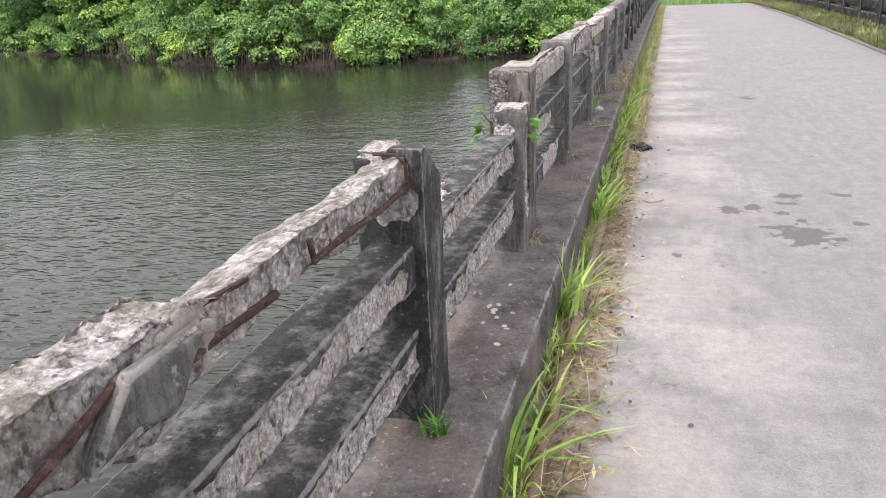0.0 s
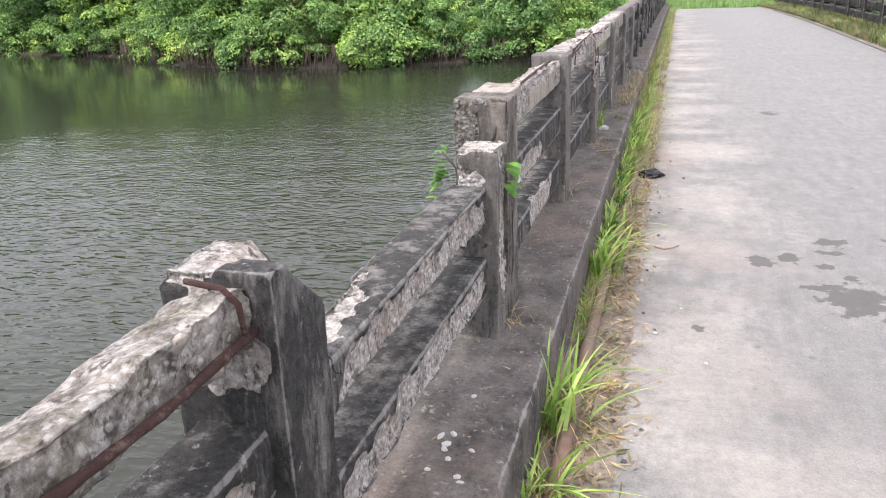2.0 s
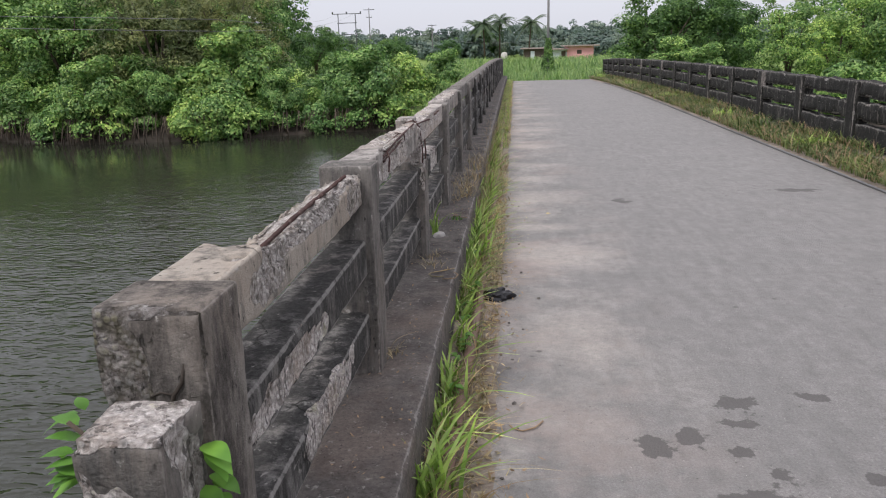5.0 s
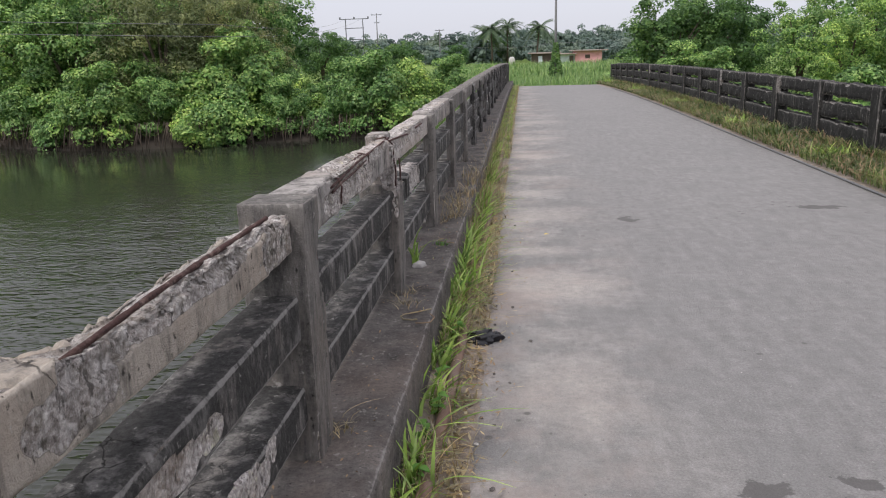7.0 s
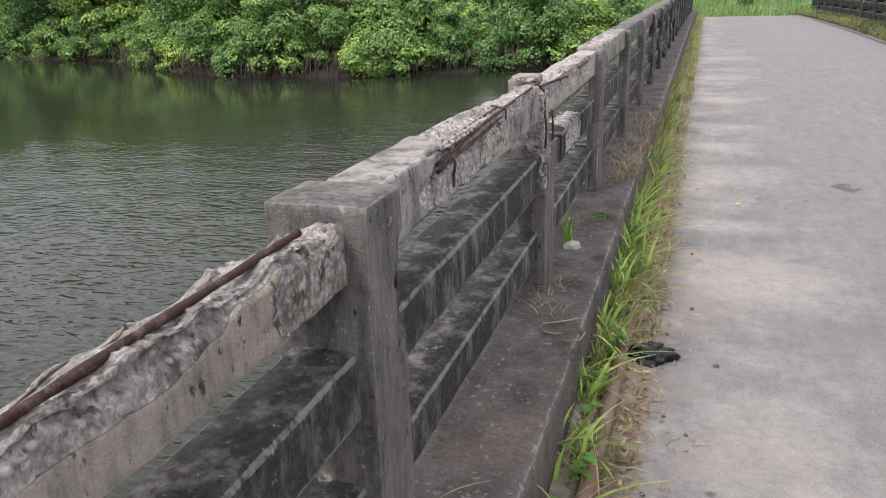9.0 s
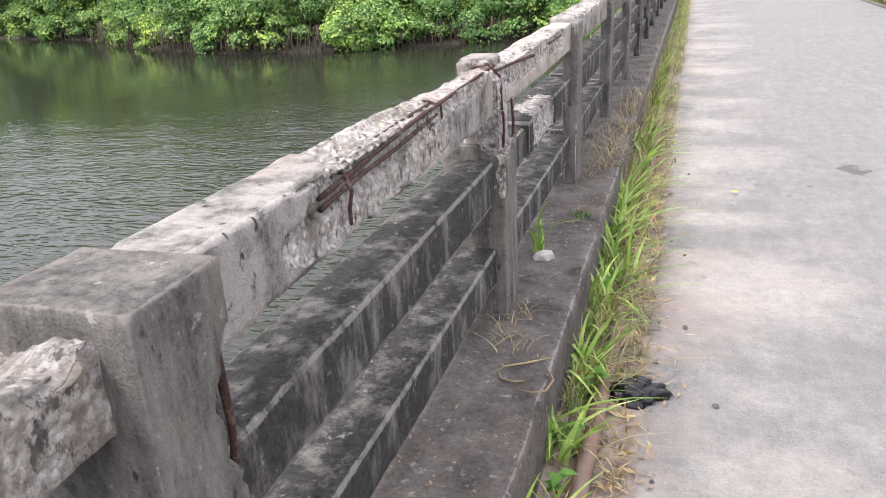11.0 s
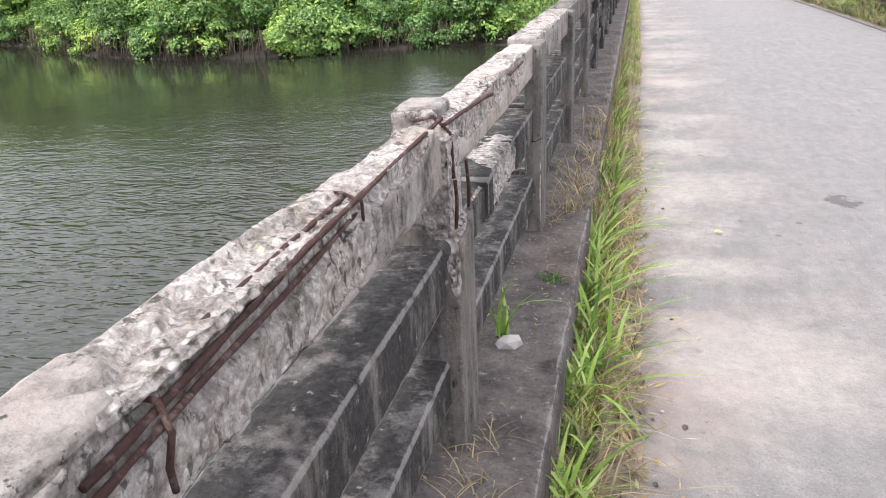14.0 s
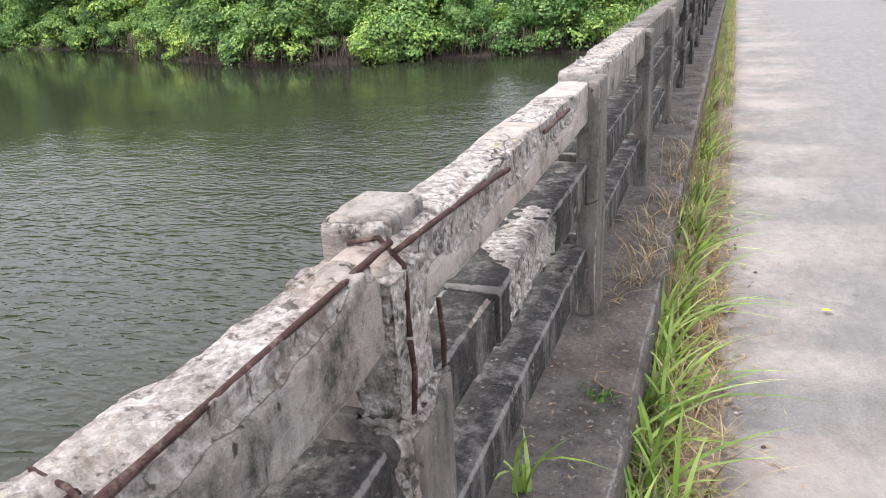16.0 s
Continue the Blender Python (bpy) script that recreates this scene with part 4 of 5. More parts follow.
trees = [
    plant("olive_tree", "tall feathery olive-brown tree behind the mangroves", "tree", "riverside trees", 330, 10.5, (4.4, 4.0, 5.4), 230, 0.85, 130, (0.24, 0.08), m_olive, 0.22, -0.95),
    plant("broadleaf_tree", "tall bright green broadleaf tree on the bank", "tree", "riverside trees", 331, 10, (4.0, 3.6, 5.2), 92, 0.95, 230, (0.24, 0.135), m_mangrove, 0.22, -0.95),
    plant("dark_tree", "dense dark green tree behind the bank", "tree", "riverside trees", 332, 8, (3.8, 3.6, 4.2), 105, 0.85, 160, (0.24, 0.135), m_deep, 0.2, -0.95),
]
# last six of this row, x -42 to -80, added to darken the river's reflection
stand(trees, [(0, -20.4, 48.6, 0.86, 20, -0.3), (0, -18.2, 53.5, 0.82, 160, 0), (0, -35, 56, 1.05, 80, 0), (1, -25.4, 47.5, 0.82, 0, -0.3), (1, -29.5, 49.5, 1.0, 75, -0.3), (1, -16.6, 50.5, 0.6, 130, -0.3), (1, -32.5, 52, 0.75, 210, -0.3), (1, -22.5, 53, 0.95, 300, 0), (1, -38, 60, 1.1, 120, 0), (1, -46, 63, 1.1, 200, 0), (1, -55, 66, 1.1, 20, 0), (1, -42, 55, 1.1, 45, -0.3), (2, -48, 58, 1.2, 110, 0), (1, -51, 58, 1.1, 250, -0.3), (1, -60, 61, 1.2, 300, 0), (2, -70, 66, 1.5, 0, 0), (1, -80, 70, 1.5, 90, 0),
              (1, -18.6, 59, 0.95, 60, 0), (2, -21.5, 66, 1.3, 40, 0), (2, -14, 78, 0.5, 90, 0), (2, -24, 62, 1.35, 150, 0), (2, -29, 63, 1.5, 20, 0), (1, -25.5, 55, 1.05, 170, 0), (2, -12.5, 92, 0.52, 10, 0), (2, -21, 88, 0.75, 210, 0), (2, -33, 70, 1.4, 33, 0),
              (2, -16, 110, 0.55, 0, 0), (2, -9.5, 125, 0.5, 50, 0), (2, -25, 112, 0.65, 100, 0), (2, -5.6, 156, 0.8, 15, 0),
              (2, 10.4, 58, 0.9, 70, 0), (2, 13.2, 60, 0.95, 190, 0), (2, 16.5, 66, 0.85, 280, 0), (1, 18.5, 50, 0.55, 15, 0), (1, 21.5, 47, 0.72, 140, 0), (1, 26, 49, 0.8, 260, 0), (1, 23, 56, 0.85, 300, 0),
              (1, 17.6, 55, 0.62, 40, 0), (2, 28, 62, 1.1, 0, 0), (1, 33, 52, 0.95, 60, 0), (2, 18.5, 95, 0.85, 0, 0), (2, 24, 110, 0.9, 120, 0), (2, 21, 130, 0.8, 220, 0), (1, 40, 56, 1.0, 10, 0)])

# roots and mud edge under the mangroves
rnd = random.Random(8)
verts, faces = [], []
for i in range(620):
    x = rnd.uniform(-44, -4.5)
    y = bank_y(x) + rnd.uniform(-0.25, 1.2)
    dx, dy = rnd.uniform(-0.35, 0.35), rnd.uniform(-0.3, 0.3)
    v, f = tube([(x, y, -3.1), (x + dx * 0.3, y + dy * 0.4, -2.6), (x + dx, y + 0.3 + dy, -1.7)], [0.028, 0.022, 0.02], 4)
    faces += [tuple(j + len(verts) for j in q) for q in f]
    verts += v
tagged(put("prop_roots", mesh_from("prop_roots", verts, faces, m_bark, True)), "tangle of grey-brown mangrove prop roots at the waterline", "roots", kind="stuff")

# distant woods
rng = np.random.default_rng(9)
P, N = [], []
for i in range(330):
    x, y = rng.uniform(-170, 190), rng.uniform(190, 260)
    h = rng.uniform(5.4, 7.2) + 0.7 * math.sin(x * 0.06)
    a, b = crown_points(rng, (3.5, 3, h * 0.55), 26, 1.1, 40, -0.6)
    P.append(a + (x, y, h * 0.5 - 1))
    N.append(b)
for i in range(170):
    x, y = rng.uniform(-75, 85), rng.uniform(150, 185)
    h = rng.uniform(2.6, 4.6)
    a, b = crown_points(rng, (3.2, 2.6, h * 0.6), 22, 0.9, 40, -0.9)
    P.append(a + (x, y, h * 0.42 - 1.2))
    N.append(b)
P, N = np.concatenate(P), np.concatenate(N)
tagged(put("far_woods", fast_mesh("far_woods", *leaves(P, N, 0.7, 0.45, rng), m_far)), "woods along the horizon, leaves coloured pale grey-green for haze", "woods", kind="stuff")


def blades(spots, rng, high, wide, lean, seg=4, drift=0.0):
    """Grass blades, each a tapered bent strip, at the spots."""
    n = len(spots)
    a = rng.uniform(0, math.tau, n)
    H = high * rng.uniform(0.45, 1.15, n)
    bend = lean * rng.uniform(0.3, 1.3, n)
    out = np.stack([np.cos(a) + drift, np.sin(a), np.zeros(n)], 1)
    side = np.stack([-np.sin(a), np.cos(a), np.zeros(n)], 1)
    rows = []
    for s in range(seg + 1):
        t = s / seg
        c = spots + out * (bend * H * t ** 1.8)[:, None]
        c[:, 2] += H * (t - 0.42 * np.minimum(1.2, bend) * t ** 2.6)
        w = wide * (1 - t ** 1.6) * (0.75 + 0.5 * t) + 0.0004
        rows += [c - side * w * 0.5, c + side * w * 0.5]
    verts = np.stack(rows, 1).reshape(-1, 3)
    k = 2 * (seg + 1)
    o = np.arange(n)[:, None] * k
    tris = []
    for s in range(seg):
        q = 2 * s
        tris += [o + (q, q + 1, q + 3), o + (q, q + 3, q + 2)]
    return verts, np.concatenate(tris, 0)


# meadow grass where the bridge meets the land
rng = np.random.default_rng(12)
xy = np.stack([rng.uniform(-5, 12, 30000), rng.uniform(42.3, 68, 30000)], 1)
xy = xy[(np.abs(xy[:, 0] - 2.3) > 2.1) | (xy[:, 1] > 44.5)]
spots = np.array([(x, y, land_z(x, y)) for x, y in xy])
tagged(put("tall_grass", fast_mesh("tall_grass", *blades(spots, rng, 1.1, 0.05, 0.5, 3), m_field)), "tall bright green meadow grass past the bridge", "grass", kind="stuff")


rng = np.random.default_rng(13)
spots = np.array([(x, y, land_z(x, y)) for x, y in np.stack([rng.uniform(-9, 18, 16000), rng.uniform(66, 112, 16000)], 1)])
tagged(put("tall_grass", fast_mesh("tall_grass", *blades(spots, rng, 1.35, 0.10, 0.5, 3), m_field)), "tall green meadow grass before the house", "grass", kind="stuff")


def verge_spots(rng, n, y0, y1, x0, x1, z=0.0, bare=-0.25):
    y = rng.uniform(y0, y1, n)
    x = rng.uniform(x0, x1, n)
    p = np.stack([x, y, np.zeros(n)], 1)
    keep = wobble(p, 2.3, 77) + 0.35 * wobble(p, 6, 78) > bare
    p = p[keep]
    p[:, 2] = np.where(p[:, 0] > 4.62, 0.115, z) + sag(p[:, 1]) - 0.004
    return p


rng = np.random.default_rng(14)
tagged(put("verge_grass", fast_mesh("verge_grass", *blades(np.concatenate([verge_spots(rng, 1100, 1.0, 8.0, 0.115, 0.19), verge_spots(rng, 500, 6.8, 9, 0.11, 0.26), verge_spots(rng, 1100, 8.0, 14, 0.11, 0.24, bare=0.0), verge_spots(rng, 6200, 14, FAR_END, 0.12, 0.34)]), rng, 0.15, 0.007, 1.0), m_grass)),
       "fresh green grass growing along the kerb", "grass", kind="stuff")
tagged(put("dry_grass", fast_mesh("dry_grass", *blades(np.concatenate([verge_spots(rng, 900, 1.0, 7, 0.115, 0.19), verge_spots(rng, 900, 6.6, 9, 0.11, 0.22), verge_spots(rng, 1500, 8, 14, 0.11, 0.22), verge_spots(rng, 700, 6.6, 14, 0.26, 0.36, bare=0.1), verge_spots(rng, 8500, 14, FAR_END, 0.1, 0.38)]), rng, 0.16, 0.0045, 1.2), m_dry)),
       "dry straw-coloured grass and stalks along the kerb", "grass", kind="stuff")
for name, mat, n, high, lab in (("verge_grass", m_scrub, 24000, 0.22, "olive green weeds on the far verge"), ("dry_grass", m_litter, 9000, 0.22, "brown dry weeds on the far verge")):
    tagged(put(name, fast_mesh(name, *blades(verge_spots(rng, n, 6, FAR_END + 0.5, 4.06, 4.76, 0.045, -0.75), rng, high, 0.012, 1.4), mat)), lab, "grass", kind="stuff")


def broad_leaf(at, aim, size):
    """One pointed leaf with a fold along its middle."""
    aim = Vector(aim).normalized()
    side = aim.cross(Vector((0, 0, 1))).normalized()
    up = side.cross(aim)
    verts, faces = [], []
    for s in range(7):
        t = s / 6
        w = 0.27 * math.sin(math.pi * t ** 0.75) + 0.001
        c = Vector(at) + (aim * t - Vector((0, 0, 0.35 * t * t))) * size
        verts += [c - side * w * size + up * 0.12 * w * size, c, c + side * w * size + up * 0.12 * w * size]
        if s:
            o = 3 * s
            faces += [(o - 3, o - 2, o + 1, o), (o - 2, o - 1, o + 2, o + 1)]
    return mesh_from("leaf", verts, faces, m_weed, True)


def tuft(x, y, n, high, wide, seed, spread=0.035, lean=0.75, mat=None, z=0.0, label="tuft of long bright green grass at the kerb", drift=0.0):
    rng = np.random.default_rng(seed)
    s = np.concatenate([rng.normal(0, spread, (n, 2)), np.zeros((n, 1))], 1)
    ob = new("grass_tuft", fast_mesh("grass_tuft", *blades(s, rng, high, wide, lean, 6, drift), mat or m_grass))
    ob.location = (x, y, z - 0.005)
    return tagged(ob, label, "grass tuft", "tufts along the kerb", "stuff")


TUFTS = [(0.15, 3.15, 40, 0.30), (0.15, 3.5, 26, 0.20), (0.17, 3.98, 24, 0.20), (0.15, 4.38, 60, 0.30), (0.16, 4.62, 22, 0.2), (0.17, 5.85, 75, 0.27), (0.16, 6.25, 22, 0.18), (0.15, 6.72, 40, 0.22),
         (0.15, 7.2, 30, 0.18), (0.15, 7.62, 36, 0.18), (0.16, 8.1, 40, 0.22), (0.14, 8.62, 46, 0.27), (0.18, 8.95, 30, 0.24), (0.14, 9.15, 44, 0.30), (0.15, 9.4, 46, 0.28), (0.16, 9.75, 30, 0.26), (0.15, 10.1, 50, 0.30),
         (0.16, 10.7, 50, 0.28), (0.18, 11.3, 50, 0.28), (0.18, 11.8, 50, 0.26), (0.18, 12.8, 50, 0.26)]
rnd = random.Random(77)
y = 6.3
while y < 16:
    if not 7.7 < y < 8.05:
        TUFTS.append((0.135 + rnd.uniform(-0.01, 0.04), y, rnd.randrange(8, 30), rnd.uniform(0.12, 0.27)))
    y += rnd.uniform(0.2, 0.45)
for i, (x, y, n, h) in enumerate(TUFTS):
    tuft(x - 0.01, y, n // 3 + 6, h * 1.3, 0.019, 400 + i, 0.035, 0.95, drift=0.35)
    tuft(x + 0.04, y + 0.05, n // 3 + 8, h * 0.95, 0.0055, 480 + i, 0.05, 1.3, m_dry, label="tuft of dry straw-coloured grass by the kerb", drift=0.15)
rnd = random.Random(78)
for i in range(26):
    y = 9.9 + 0.28 * i + rnd.uniform(-0.1, 0.1)
    tuft(0.13 + rnd.uniform(-0.06, 0.05), y, 26, rnd.uniform(0.3, 0.48), 0.004, 700 + i, 0.04, 0.6, m_dry, label="tall straw-coloured seeding grass at the kerb")
for i, (x, y) in enumerate(((0.02, 9.98), (0.06, 10.25), (0.0, 10.5), (0.07, 10.8), (0.05, 11.4), (0.06, 11.9))):
    tuft(x, y, 34, 0.15, 0.006, 740 + i, 0.06, 1.2, m_dry, KERB, "dead brown grass heaped on the kerb by a post")
tuft(-0.095, 8.60, 9, 0.34, 0.016, 440, 0.012, 0.75, None, KERB, "sparse tall grass rooted in a kerb crack")

for i, (x, y, z) in enumerate(((0.15, 8.2, 0.1), (0.17, 8.75, 0.13), (0.15, 7.7, 0.11), (0.16, 7.45, 0.1), (0.18, 9.3, 0.12), (0.15, 3.3, 0.08), (0.2, 10.4, 0.14), (0.17, 6.6, 0.1), (0.19, 7.1, 0.13), (0.16, 6.9, 0.1), (0.2, 7.95, 0.12))):
    weed = thing("leafy_weed", "small broad-leaved green weed at the kerb", "weed", "weeds along the kerb", at=(x, y, 0))
    a = random.Random(600 + i)
    rod("stem", [(0, 0, -0.01), (0.01, 0, z * 0.6), (0.015, 0.01, z)], 0.0025, m_scrub, weed, sides=5)
    for j in range(9):
        t, u = a.uniform(0, math.tau), a.uniform(0.35, 1.0)
        put("leaf", broad_leaf((0.012 * u, 0, z * u), (math.cos(t), math.sin(t), a.uniform(0.0, 0.6)), a.uniform(0.035, 0.06)), weed)
for i, (x, y) in enumerate(((-0.05, 4.68), (-0.06, 6.5), (-0.05, 8.0), (-0.02, 7.82), (-0.05, 9.75), (0.0, 9.9))):
    tuft(x, y, 26, 0.07, 0.004, 520 + i, 0.035, 1.6, m_dry, KERB + 0.004, "withered brown grass and roots at a post foot")
for i, (x, y, h) in enumerate(((4.4, 14.2, 0.3), (4.36, 16.3, 0.42), (4.4, 18.6, 0.3), (4.45, 21.5, 0.32), (4.4, 24.0, 0.3), (4.35, 27.5, 0.3), (4.4, 31.0, 0.34), (4.45, 36.5, 0.4), (4.3, 39.5, 0.5), (4.5, 41.0, 0.6))):
    tuft(x, y, 110, h * 0.8, 0.018, 540 + i, 0.12, 1.0, m_scrub if i % 2 else m_grass, 0.05 + float(sag(y)), "leafy green weed clump against the far parapet")
tuft(-0.05, 2.97, 22, 0.10, 0.012, 530, 0.02, 0.7, m_weed, KERB, "small green weed at the foot of a post")
tuft(0.02, 9.05, 14, 0.05, 0.009, 531, 0.02, 1.0, m_weed, KERB, "small green weed growing on the kerb")

# ---- the pipe and loose things ----
pipe = rod("edge_pipe", [(0.2 + 0.045 * float(np.clip((y - 6.0) / 3.5, 0, 1)) + 0.006 * math.sin(y), y, 0.03 + float(sag(y))) for y in np.arange(-2, 34, 0.5)], 0.026, m_pipe, None, "", 12, 0.03, 3)
tagged(pipe, "rusty brown steel pipe lying along the kerb", "pipe")
pipe = rod("edge_pipe", [(4.03, y, 0.010 + float(sag(y))) for y in np.arange(-2, 36, 0.5)], 0.014, m_pole, None, "", 8)
tagged(pipe, "thin grey edge pipe along the far verge", "pipe")


def rock(name, x, y, z, size, seed, material, label, category, kind="", fine=3):
    bm = bmesh.new()
    bmesh.ops.create_icosphere(bm, subdivisions=fine, radius=1)
    for v in bm.verts:
        v.co *= 1 + 0.28 * noise.noise(v.co * 1.5 + Vector((seed, 0, 0))) + 0.12 * noise.noise(v.co * 4 + Vector((0, seed, 0)))
        v.co = Vector((v.co.x * size[0], v.co.y * size[1], max(v.co.z, -0.4) * size[2]))
    me = bpy.data.meshes.new(name)
    bm.to_mesh(me)
    bm.free()
    me.materials.append(material)
    ob = put(name, me)
    ob.matrix_basis = pose(x, y, z + 0.38 * size[2], 0, 0, seed * 40)
    return tagged(ob, label, category, kind=kind)


rock("concrete_chunk", -0.06, 8.53, KERB, (0.05, 0.036, 0.03), 5, m_stone, "pale broken piece of concrete lying on the kerb", "rubble", fine=1)


for i in range(60):
    a = random.Random(170 + i)
    r = a.uniform(0.005, 0.012)
    rock("pebble", 0.30 + abs(a.gauss(0, 0.14)), a.uniform(2.6, 11), 0.002, (r, r * 0.8, r * 0.6), i, m_kerb if i % 3 else m_stone, "small loose stone on the road edge", "pebble")
for i in range(11):
    a = random.Random(70 + i)
    rock("paint_chip", a.uniform(-0.11, 0.02), a.uniform(3.5, 4.15), KERB, (a.uniform(0.008, 0.016), a.uniform(0.006, 0.012), 0.005), i, m_stone, "small pale chip of broken concrete on the kerb", "rubble")
for i, (x, y, z) in enumerate(((0.36, 3.95, 0.0), (0.4, 4.6, 0.0), (0.34, 5.6, 0.0), (0.05, 7.55, KERB), (0.02, 9.2, KERB), (0.42, 6.4, 0.0))):
    a = random.Random(90 + i)
    t = a.uniform(0, 6)
    pts = [(x + 0.035 * j * math.cos(t + 0.5 * j), y + 0.035 * j * math.sin(t + 0.5 * j), z + 0.006 + 0.004 * (j % 2)) for j in range(5)]
    tagged(rod("twig", pts, 0.0028, m_litter, sides=5, uneven=0.3, seed=i), "short dry bent twig lying loose", "twig", "loose twigs")


def crumpled(x, y, z, size, seed):
    """A scrunched film of plastic."""
    bm = bmesh.new()
    bmesh.ops.create_icosphere(bm, subdivisions=4, radius=1)
    for v in bm.verts:
        f = abs(noise.noise(v.co * 1.7 + Vector((seed, 1, 0)))) * 1.1 + abs(noise.noise(v.co * 4 + Vector((2, seed, 0)))) * 0.35
        v.co *= 0.72 + 0.55 * f
        v.co = Vector((v.co.x * size[0], v.co.y * size[1], max(-0.25, v.co.z) * size[2]))
    me = bpy.data.meshes.new("plastic_bag")
    bm.to_mesh(me)
    bm.free()
    me.materials.append(m_bag)
    me.polygons.foreach_set("use_smooth", [True] * len(me.polygons))
    ob = put("plastic_bag", me)
    ob.matrix_basis = pose(x, y, z + 0.24 * size[2], 0, 0, 20)
    return tagged(ob, "crumpled shiny black plastic bag on the road edge", "bag")


crumpled(0.33, 8.02, 0.0, (0.11, 0.07, 0.055), 4)

rng = np.random.default_rng(21)
n = 2600
c = np.stack([0.14 + np.abs(rng.normal(0, 0.14, n)), rng.uniform(2, 13, n), rng.uniform(0.006, 0.016, n)], 1)
tagged(put("leaf_litter", fast_mesh("leaf_litter", *leaves(c, np.tile((0, 0, 1.0), (n, 1)), 0.028, 0.009, rng, 0.35), m_litter)), "scattered dry leaf litter along the road edge", "litter", kind="stuff")
n = 1700
c = np.stack([0.18 + np.abs(rng.normal(0, 0.11, n)), rng.uniform(2, 13, n), rng.uniform(0.006, 0.02, n)], 1)
tagged(put("straw", fast_mesh("straw", *leaves(c, np.tile((0, 0, 1.0), (n, 1)), 0.075, 0.004, rng, 0.3), m_dry)), "loose pale straw strewn along the road edge", "litter", kind="stuff")
n = 1300
c = np.stack([rng.uniform(0.2, 0.31, n) + np.abs(rng.normal(0, 0.05, n)), rng.uniform(3, 12, n), rng.uniform(0.008, 0.03, n)], 1)
tagged(put("leaf_litter", fast_mesh("leaf_litter", *leaves(c, np.tile((0, 0, 1.0), (n, 1)), 0.05, 0.012, rng, 0.5), m_dry)), "pale dead grass leaves littering the soil strip", "litter", kind="stuff")
n = 420
c = np.stack([rng.uniform(-0.2, 0.1, n), rng.uniform(2, 12, n), np.full(n, KERB + 0.008)], 1)
tagged(put("leaf_litter", fast_mesh("leaf_litter", *leaves(c, np.tile((0, 0, 1.0), (n, 1)), 0.016, 0.007, rng, 0.3), m_litter)), "small dry leaves and chips on the kerb", "litter", kind="stuff")

root = rod("dry_root", [(0.103, 7.735, KERB + 0.012), (0.04, 7.70, KERB + 0.008), (-0.02, 7.67, KERB + 0.006), (-0.035, 7.64, KERB + 0.006), (-0.015, 7.60, KERB + 0.006), (0.025, 7.588, KERB + 0.007), (0.05, 7.60, KERB + 0.006)], 0.003, m_dry, sides=6, uneven=0.25, seed=4)
tagged(root, "thin pale curled root lying on the kerb", "root")

# ---- beyond the bridge: house, palms, poles and wires ----
def block(lo, hi, bevel=0.02):
    bm = bmesh.new()
    bmesh.ops.create_cube(bm, size=1)
    for v in bm.verts:
        v.co = Vector([lo[i] + (v.co[i] + 0.5) * (hi[i] - lo[i]) for i in range(3)])
    if bevel:
        bmesh.ops.bevel(bm, geom=bm.edges[:], offset=bevel, segments=1, affect="EDGES")
    return bm


hy = 120.0
house = thing("house", "low pink and white house with rusty sheet roof", "house")
part("wall", block((8.1, hy, -1.2), (11.9, hy + 6, 0.95)), m_pink, house, "pink limewashed wall")
part("wall", block((5.9, hy + 0.3, -1.2), (8.1, hy + 6, 0.55)), m_white, house, "white limewashed wall")
part("door", block((7.3, hy + 0.2, -1.0), (7.9, hy + 0.32, 0.35)), m_shed, house)
part("window", block((9.5, hy - 0.03, -0.1), (10.2, hy + 0.05, 0.45)), m_shed, house)
part("roof", block((5.6, hy - 0.6, 0.56), (8.3, hy + 6.4, 0.68)), m_roof, house)
part("roof", block((7.6, hy - 0.6, 0.96), (12.7, hy + 6.4, 1.12)), m_roof, house)
shed = thing("shed", "low dark shed with pale sheet roof beside the house", "shed")
part("wall", block((1.9, hy + 4, -1.2), (5.8, hy + 9, 0.7)), m_shed, shed)
part("door", block((2.9, hy + 3.9, -1.0), (3.5, hy + 4.02, 0.4)), m_white, shed)
part("roof", block((1.4, hy + 3.4, 0.71), (6.3, hy + 9.4, 0.88)), m_roof, shed)
# added drum for a pale rounded shape of unknown use
tank = thing("water_tank", "pale rounded drum shape added beyond the field", "tank", at=(-1.0, hy, -1.2))
rod("drum", [(0, 0, 0), (0, 0, 1.35), (0, 0, 1.6)], [0.45, 0.45, 0.25], m_stone, tank, sides=16)


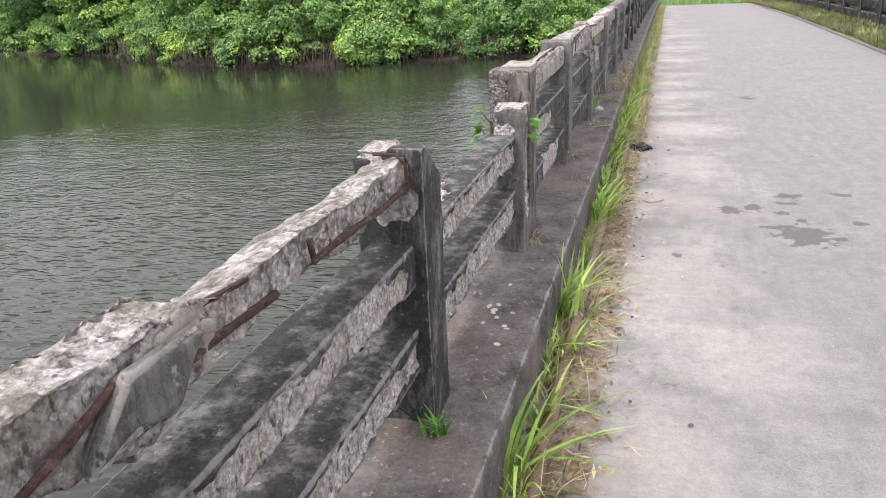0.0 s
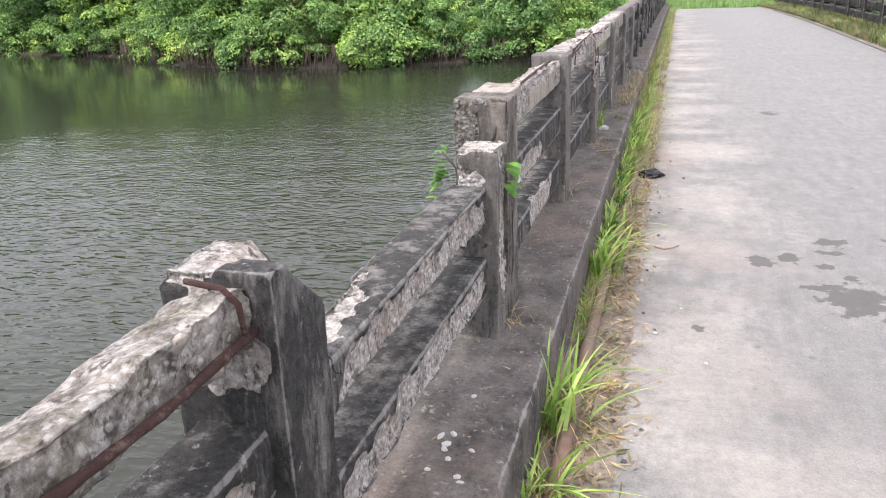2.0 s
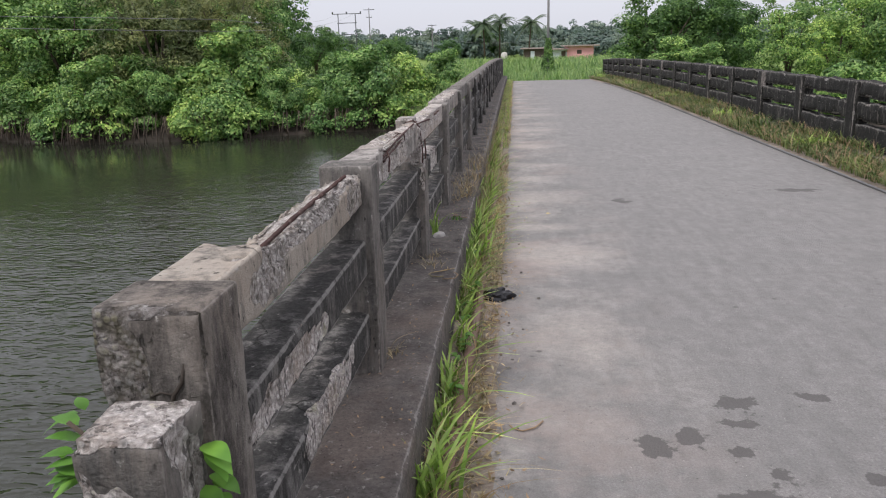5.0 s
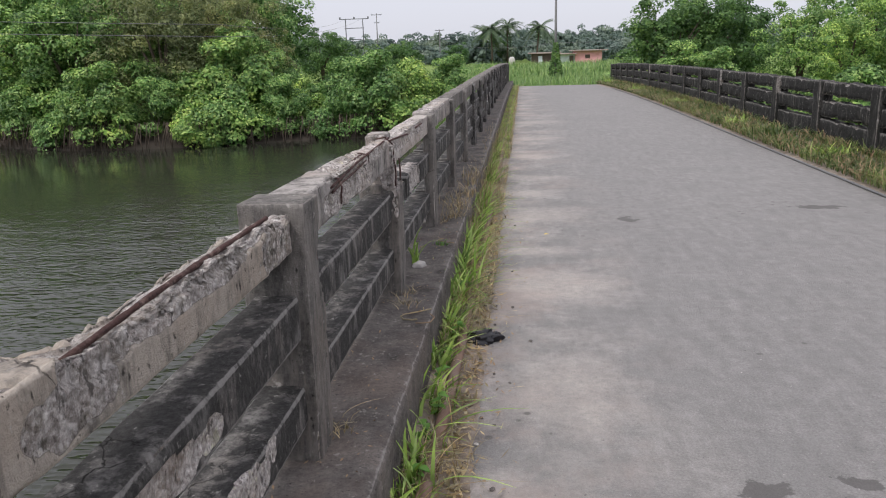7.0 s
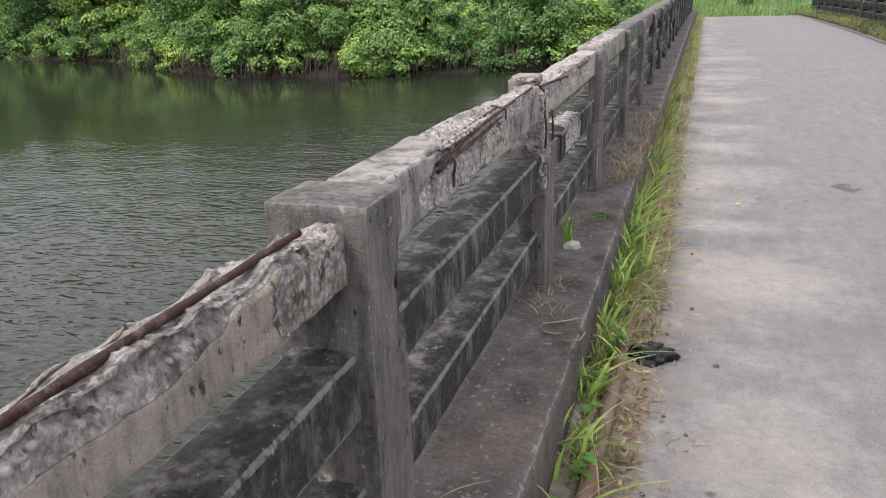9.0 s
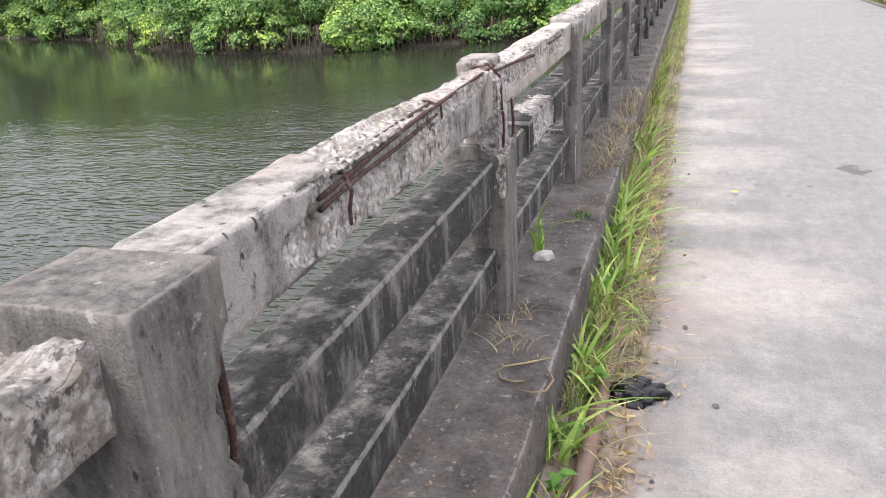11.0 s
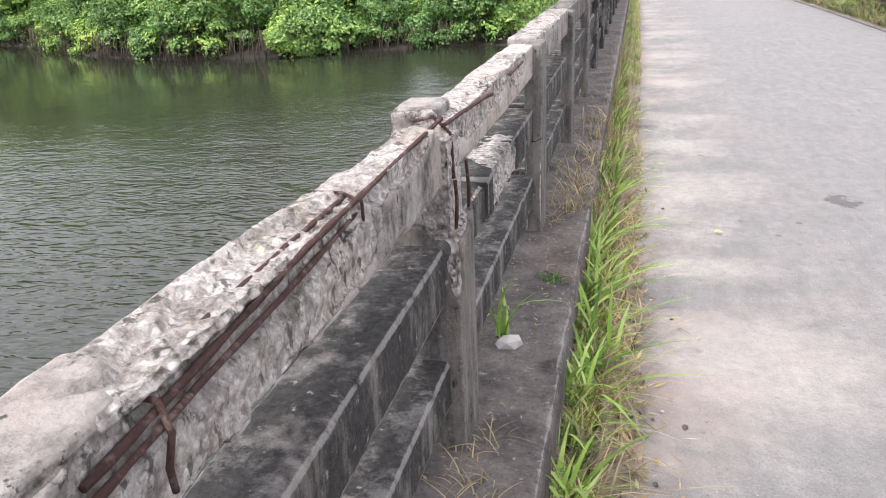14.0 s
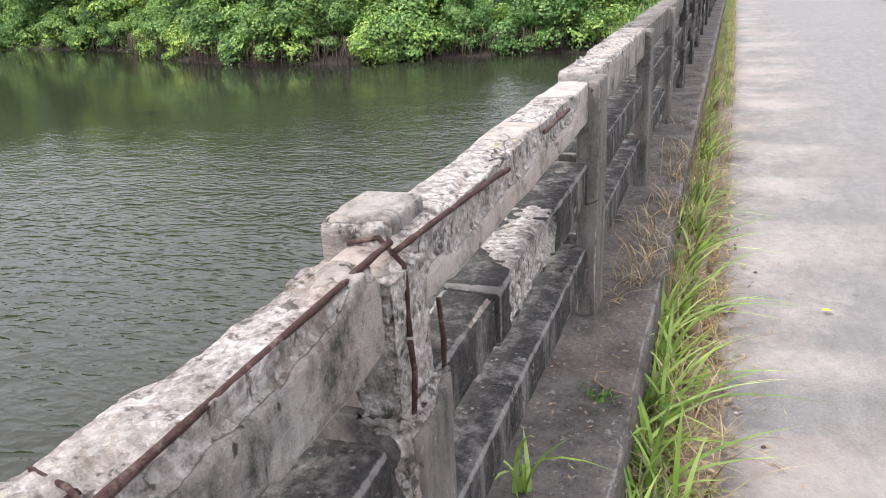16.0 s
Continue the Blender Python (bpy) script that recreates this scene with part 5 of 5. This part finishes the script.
def palm(x, y, height, seed):
    rnd = random.Random(seed)
    ob = thing("coconut_palm", "slender coconut palm with drooping fronds in the distance", "palm", "distant palms", at=(x, y, -1.0))
    lean = rnd.uniform(-0.6, 0.6)
    rod("trunk", [(0, 0, -0.2), (lean * 0.2, 0, height * 0.4), (lean * 0.6, 0, height * 0.75), (lean, 0, height)], [0.2, 0.16, 0.13, 0.11], m_bark, ob)
    for i in range(22):
        a = math.tau * i / 22 + rnd.uniform(-0.15, 0.15)
        up = rnd.uniform(-0.5, 1.2)
        verts, tris = [], []
        L = rnd.uniform(2.9, 3.6)
        for s in range(17):
            t = s / 16
            verts.append((L * t, 0, L * (up * t - 0.75 * t * t)))
        for s in range(16):
            t = (s + 0.5) / 16
            ln = 0.75 * math.sin(math.pi * min(1, 0.2 + t * 0.78)) + 0.08
            for sd in (-1, 1):
                verts.append((verts[s][0] + 0.3, sd * ln, verts[s][2] - 0.45 * ln))
                tris.append((s, s + 1, len(verts) - 1))
        m = Matrix.Rotation(a, 3, "Z")
        verts = [tuple(m @ Vector(v) + Vector((lean, 0, height))) for v in verts]
        put("frond", mesh_from("frond", verts, tris, m_palm), ob)
    return ob


for i, (x, h) in enumerate(((-4.9, 6.3), (-2.2, 6.6), (3.2, 6.4), (-6.2, 5.6))):
    palm(x, 148 + 3 * i, h, 60 + i)


def pole(x, y, height, arms, label, lamp=False):
    ob = thing("power_pole", label, "power pole", "power poles", at=(x, y, -1.2))
    rod("mast", [(0, 0, 0), (0, 0, height + 1.2)], [0.13, 0.08], m_pole, ob)
    for z, w in arms:
        part("crossarm", block((-w, -0.05, z + 1.2), (w, 0.05, z + 1.3), 0.01), m_steel, ob)
        for sx in (-w * 0.9, 0, w * 0.9):
            rod("insulator", [(sx, 0, z + 1.3), (sx, 0, z + 1.55)], 0.05, m_white, ob, sides=6)
    if lamp:
        part("lamp_head", block((0.05, -0.15, height + 0.6), (0.5, 0.15, height + 1.1), 0.06), m_steel, ob)
    return ob


pole(3.25, 70, 6.3, [], "slim street pole with lamp head, base wrapped in creeper", True)
pole(-26.2, 150, 8.6, [(8.3, 1.0), (6.9, 0.5)], "concrete power pole with two crossarms")
pole(-14.6, 150, 5.4, [(5.2, 0.8)], "distant concrete power pole")
gantry = thing("power_gantry", "two-legged steel power gantry with crossbars and insulators", "power gantry", at=(-30, 148, -1.2))
for sx in (-1.6, 1.6):
    rod("mast", [(sx, 0, 0), (sx, 0, 8.9)], 0.09, m_steel, gantry)
for z, w in ((8.8, 2.7), (7.2, 1.8), (5.2, 1.2)):
    part("crossarm", block((-w, -0.06, z), (w, 0.06, z + 0.12), 0.01), m_steel, gantry)
for sx in (-2.6, 0, 2.6):
    rod("insulator", [(sx, 0, 8.9), (sx, 0, 9.25)], 0.13, m_steel, gantry, sides=8)

SPANS = [((-45, 36.5, 4.5), (-13.2, 39.5, 2.97), 0.08), ((-45, 36.5, 3.95), (-13.2, 39.5, 2.44), 0.08), ((-13.2, 39.5, 2.97), (-31.5, 148, 7.8), 0.8), ((-13.2, 39.5, 2.44), (-28.4, 148, 7.8), 0.8),
         ((-14.6, 150, 3.9), (3.25, 70, 1.9), 1.0), ((3.25, 70, 1.9), (30, 150, 5.0), 0.8)]
for i, (a, b, dip) in enumerate(SPANS):
    pts = [tuple(Vector(a).lerp(Vector(b), t / 16) - Vector((0, 0, dip * 4 * (t / 16) * (1 - t / 16)))) for t in range(17)]
    tagged(rod("power_line", pts, 0.012, m_wire, sides=4), "thin sagging overhead wire", "wire", "overhead wires")

# creeper round the street pole
rng = np.random.default_rng(33)
n = 900
z = rng.uniform(-1.1, 1.9, n)
a = rng.uniform(0, math.tau, n)
r = 0.55 * (1 - (z + 1.1) / 3.4) + 0.12
u = np.stack([np.cos(a), np.sin(a), np.full(n, 0.3)], 1)
tagged(put("creeper", fast_mesh("creeper", *leaves(np.stack([3.25 + np.cos(a) * r, 70 + np.sin(a) * r, z], 1), u, 0.2, 0.14, rng), m_deep)), "dark creeper climbing the street pole", "creeper")

# broad-leaved creeper at the joint between the two lengths
rng = np.random.default_rng(35)
joint = thing("creeper_plant", "small broad-leaved creeper growing in the parapet joint", "plant", at=(-0.2, 4.69, KERB))
rod("stem", [(0, 0, 0), (0.01, 0.0, 0.3), (-0.06, 0.0, 0.58), (-0.1, -0.02, 0.64)], 0.004, m_bark, joint)


rnd = random.Random(36)
LEAVES = [(-0.09 + rnd.uniform(-0.03, 0.02), rnd.uniform(-0.06, 0.04), rnd.uniform(0.34, 0.52), rnd.uniform(-1, -0.3), rnd.uniform(-0.8, 0.6), rnd.uniform(-0.3, 0.5), rnd.uniform(0.045, 0.075)) for _ in range(24)]
LEAVES += [(0.13, rnd.uniform(-0.03, 0.02), rnd.uniform(0.36, 0.5), rnd.uniform(0.4, 1), rnd.uniform(-0.9, 0.1), rnd.uniform(-0.3, 0.3), rnd.uniform(0.05, 0.085)) for _ in range(7)]
for lx, ly, lz, *aim, size in LEAVES:
    put("leaf", broad_leaf((lx, ly, lz + 0.12), aim, size), joint)
fallen = tagged(put("fallen_leaf", broad_leaf((0, 0, 0.02), (1, 0.3, 0.25), 0.05)), "small fallen yellow leaf on the road", "leaf")
fallen.data.materials[0] = m_yellow
fallen.location = (0.72, 10.35, 0.002)
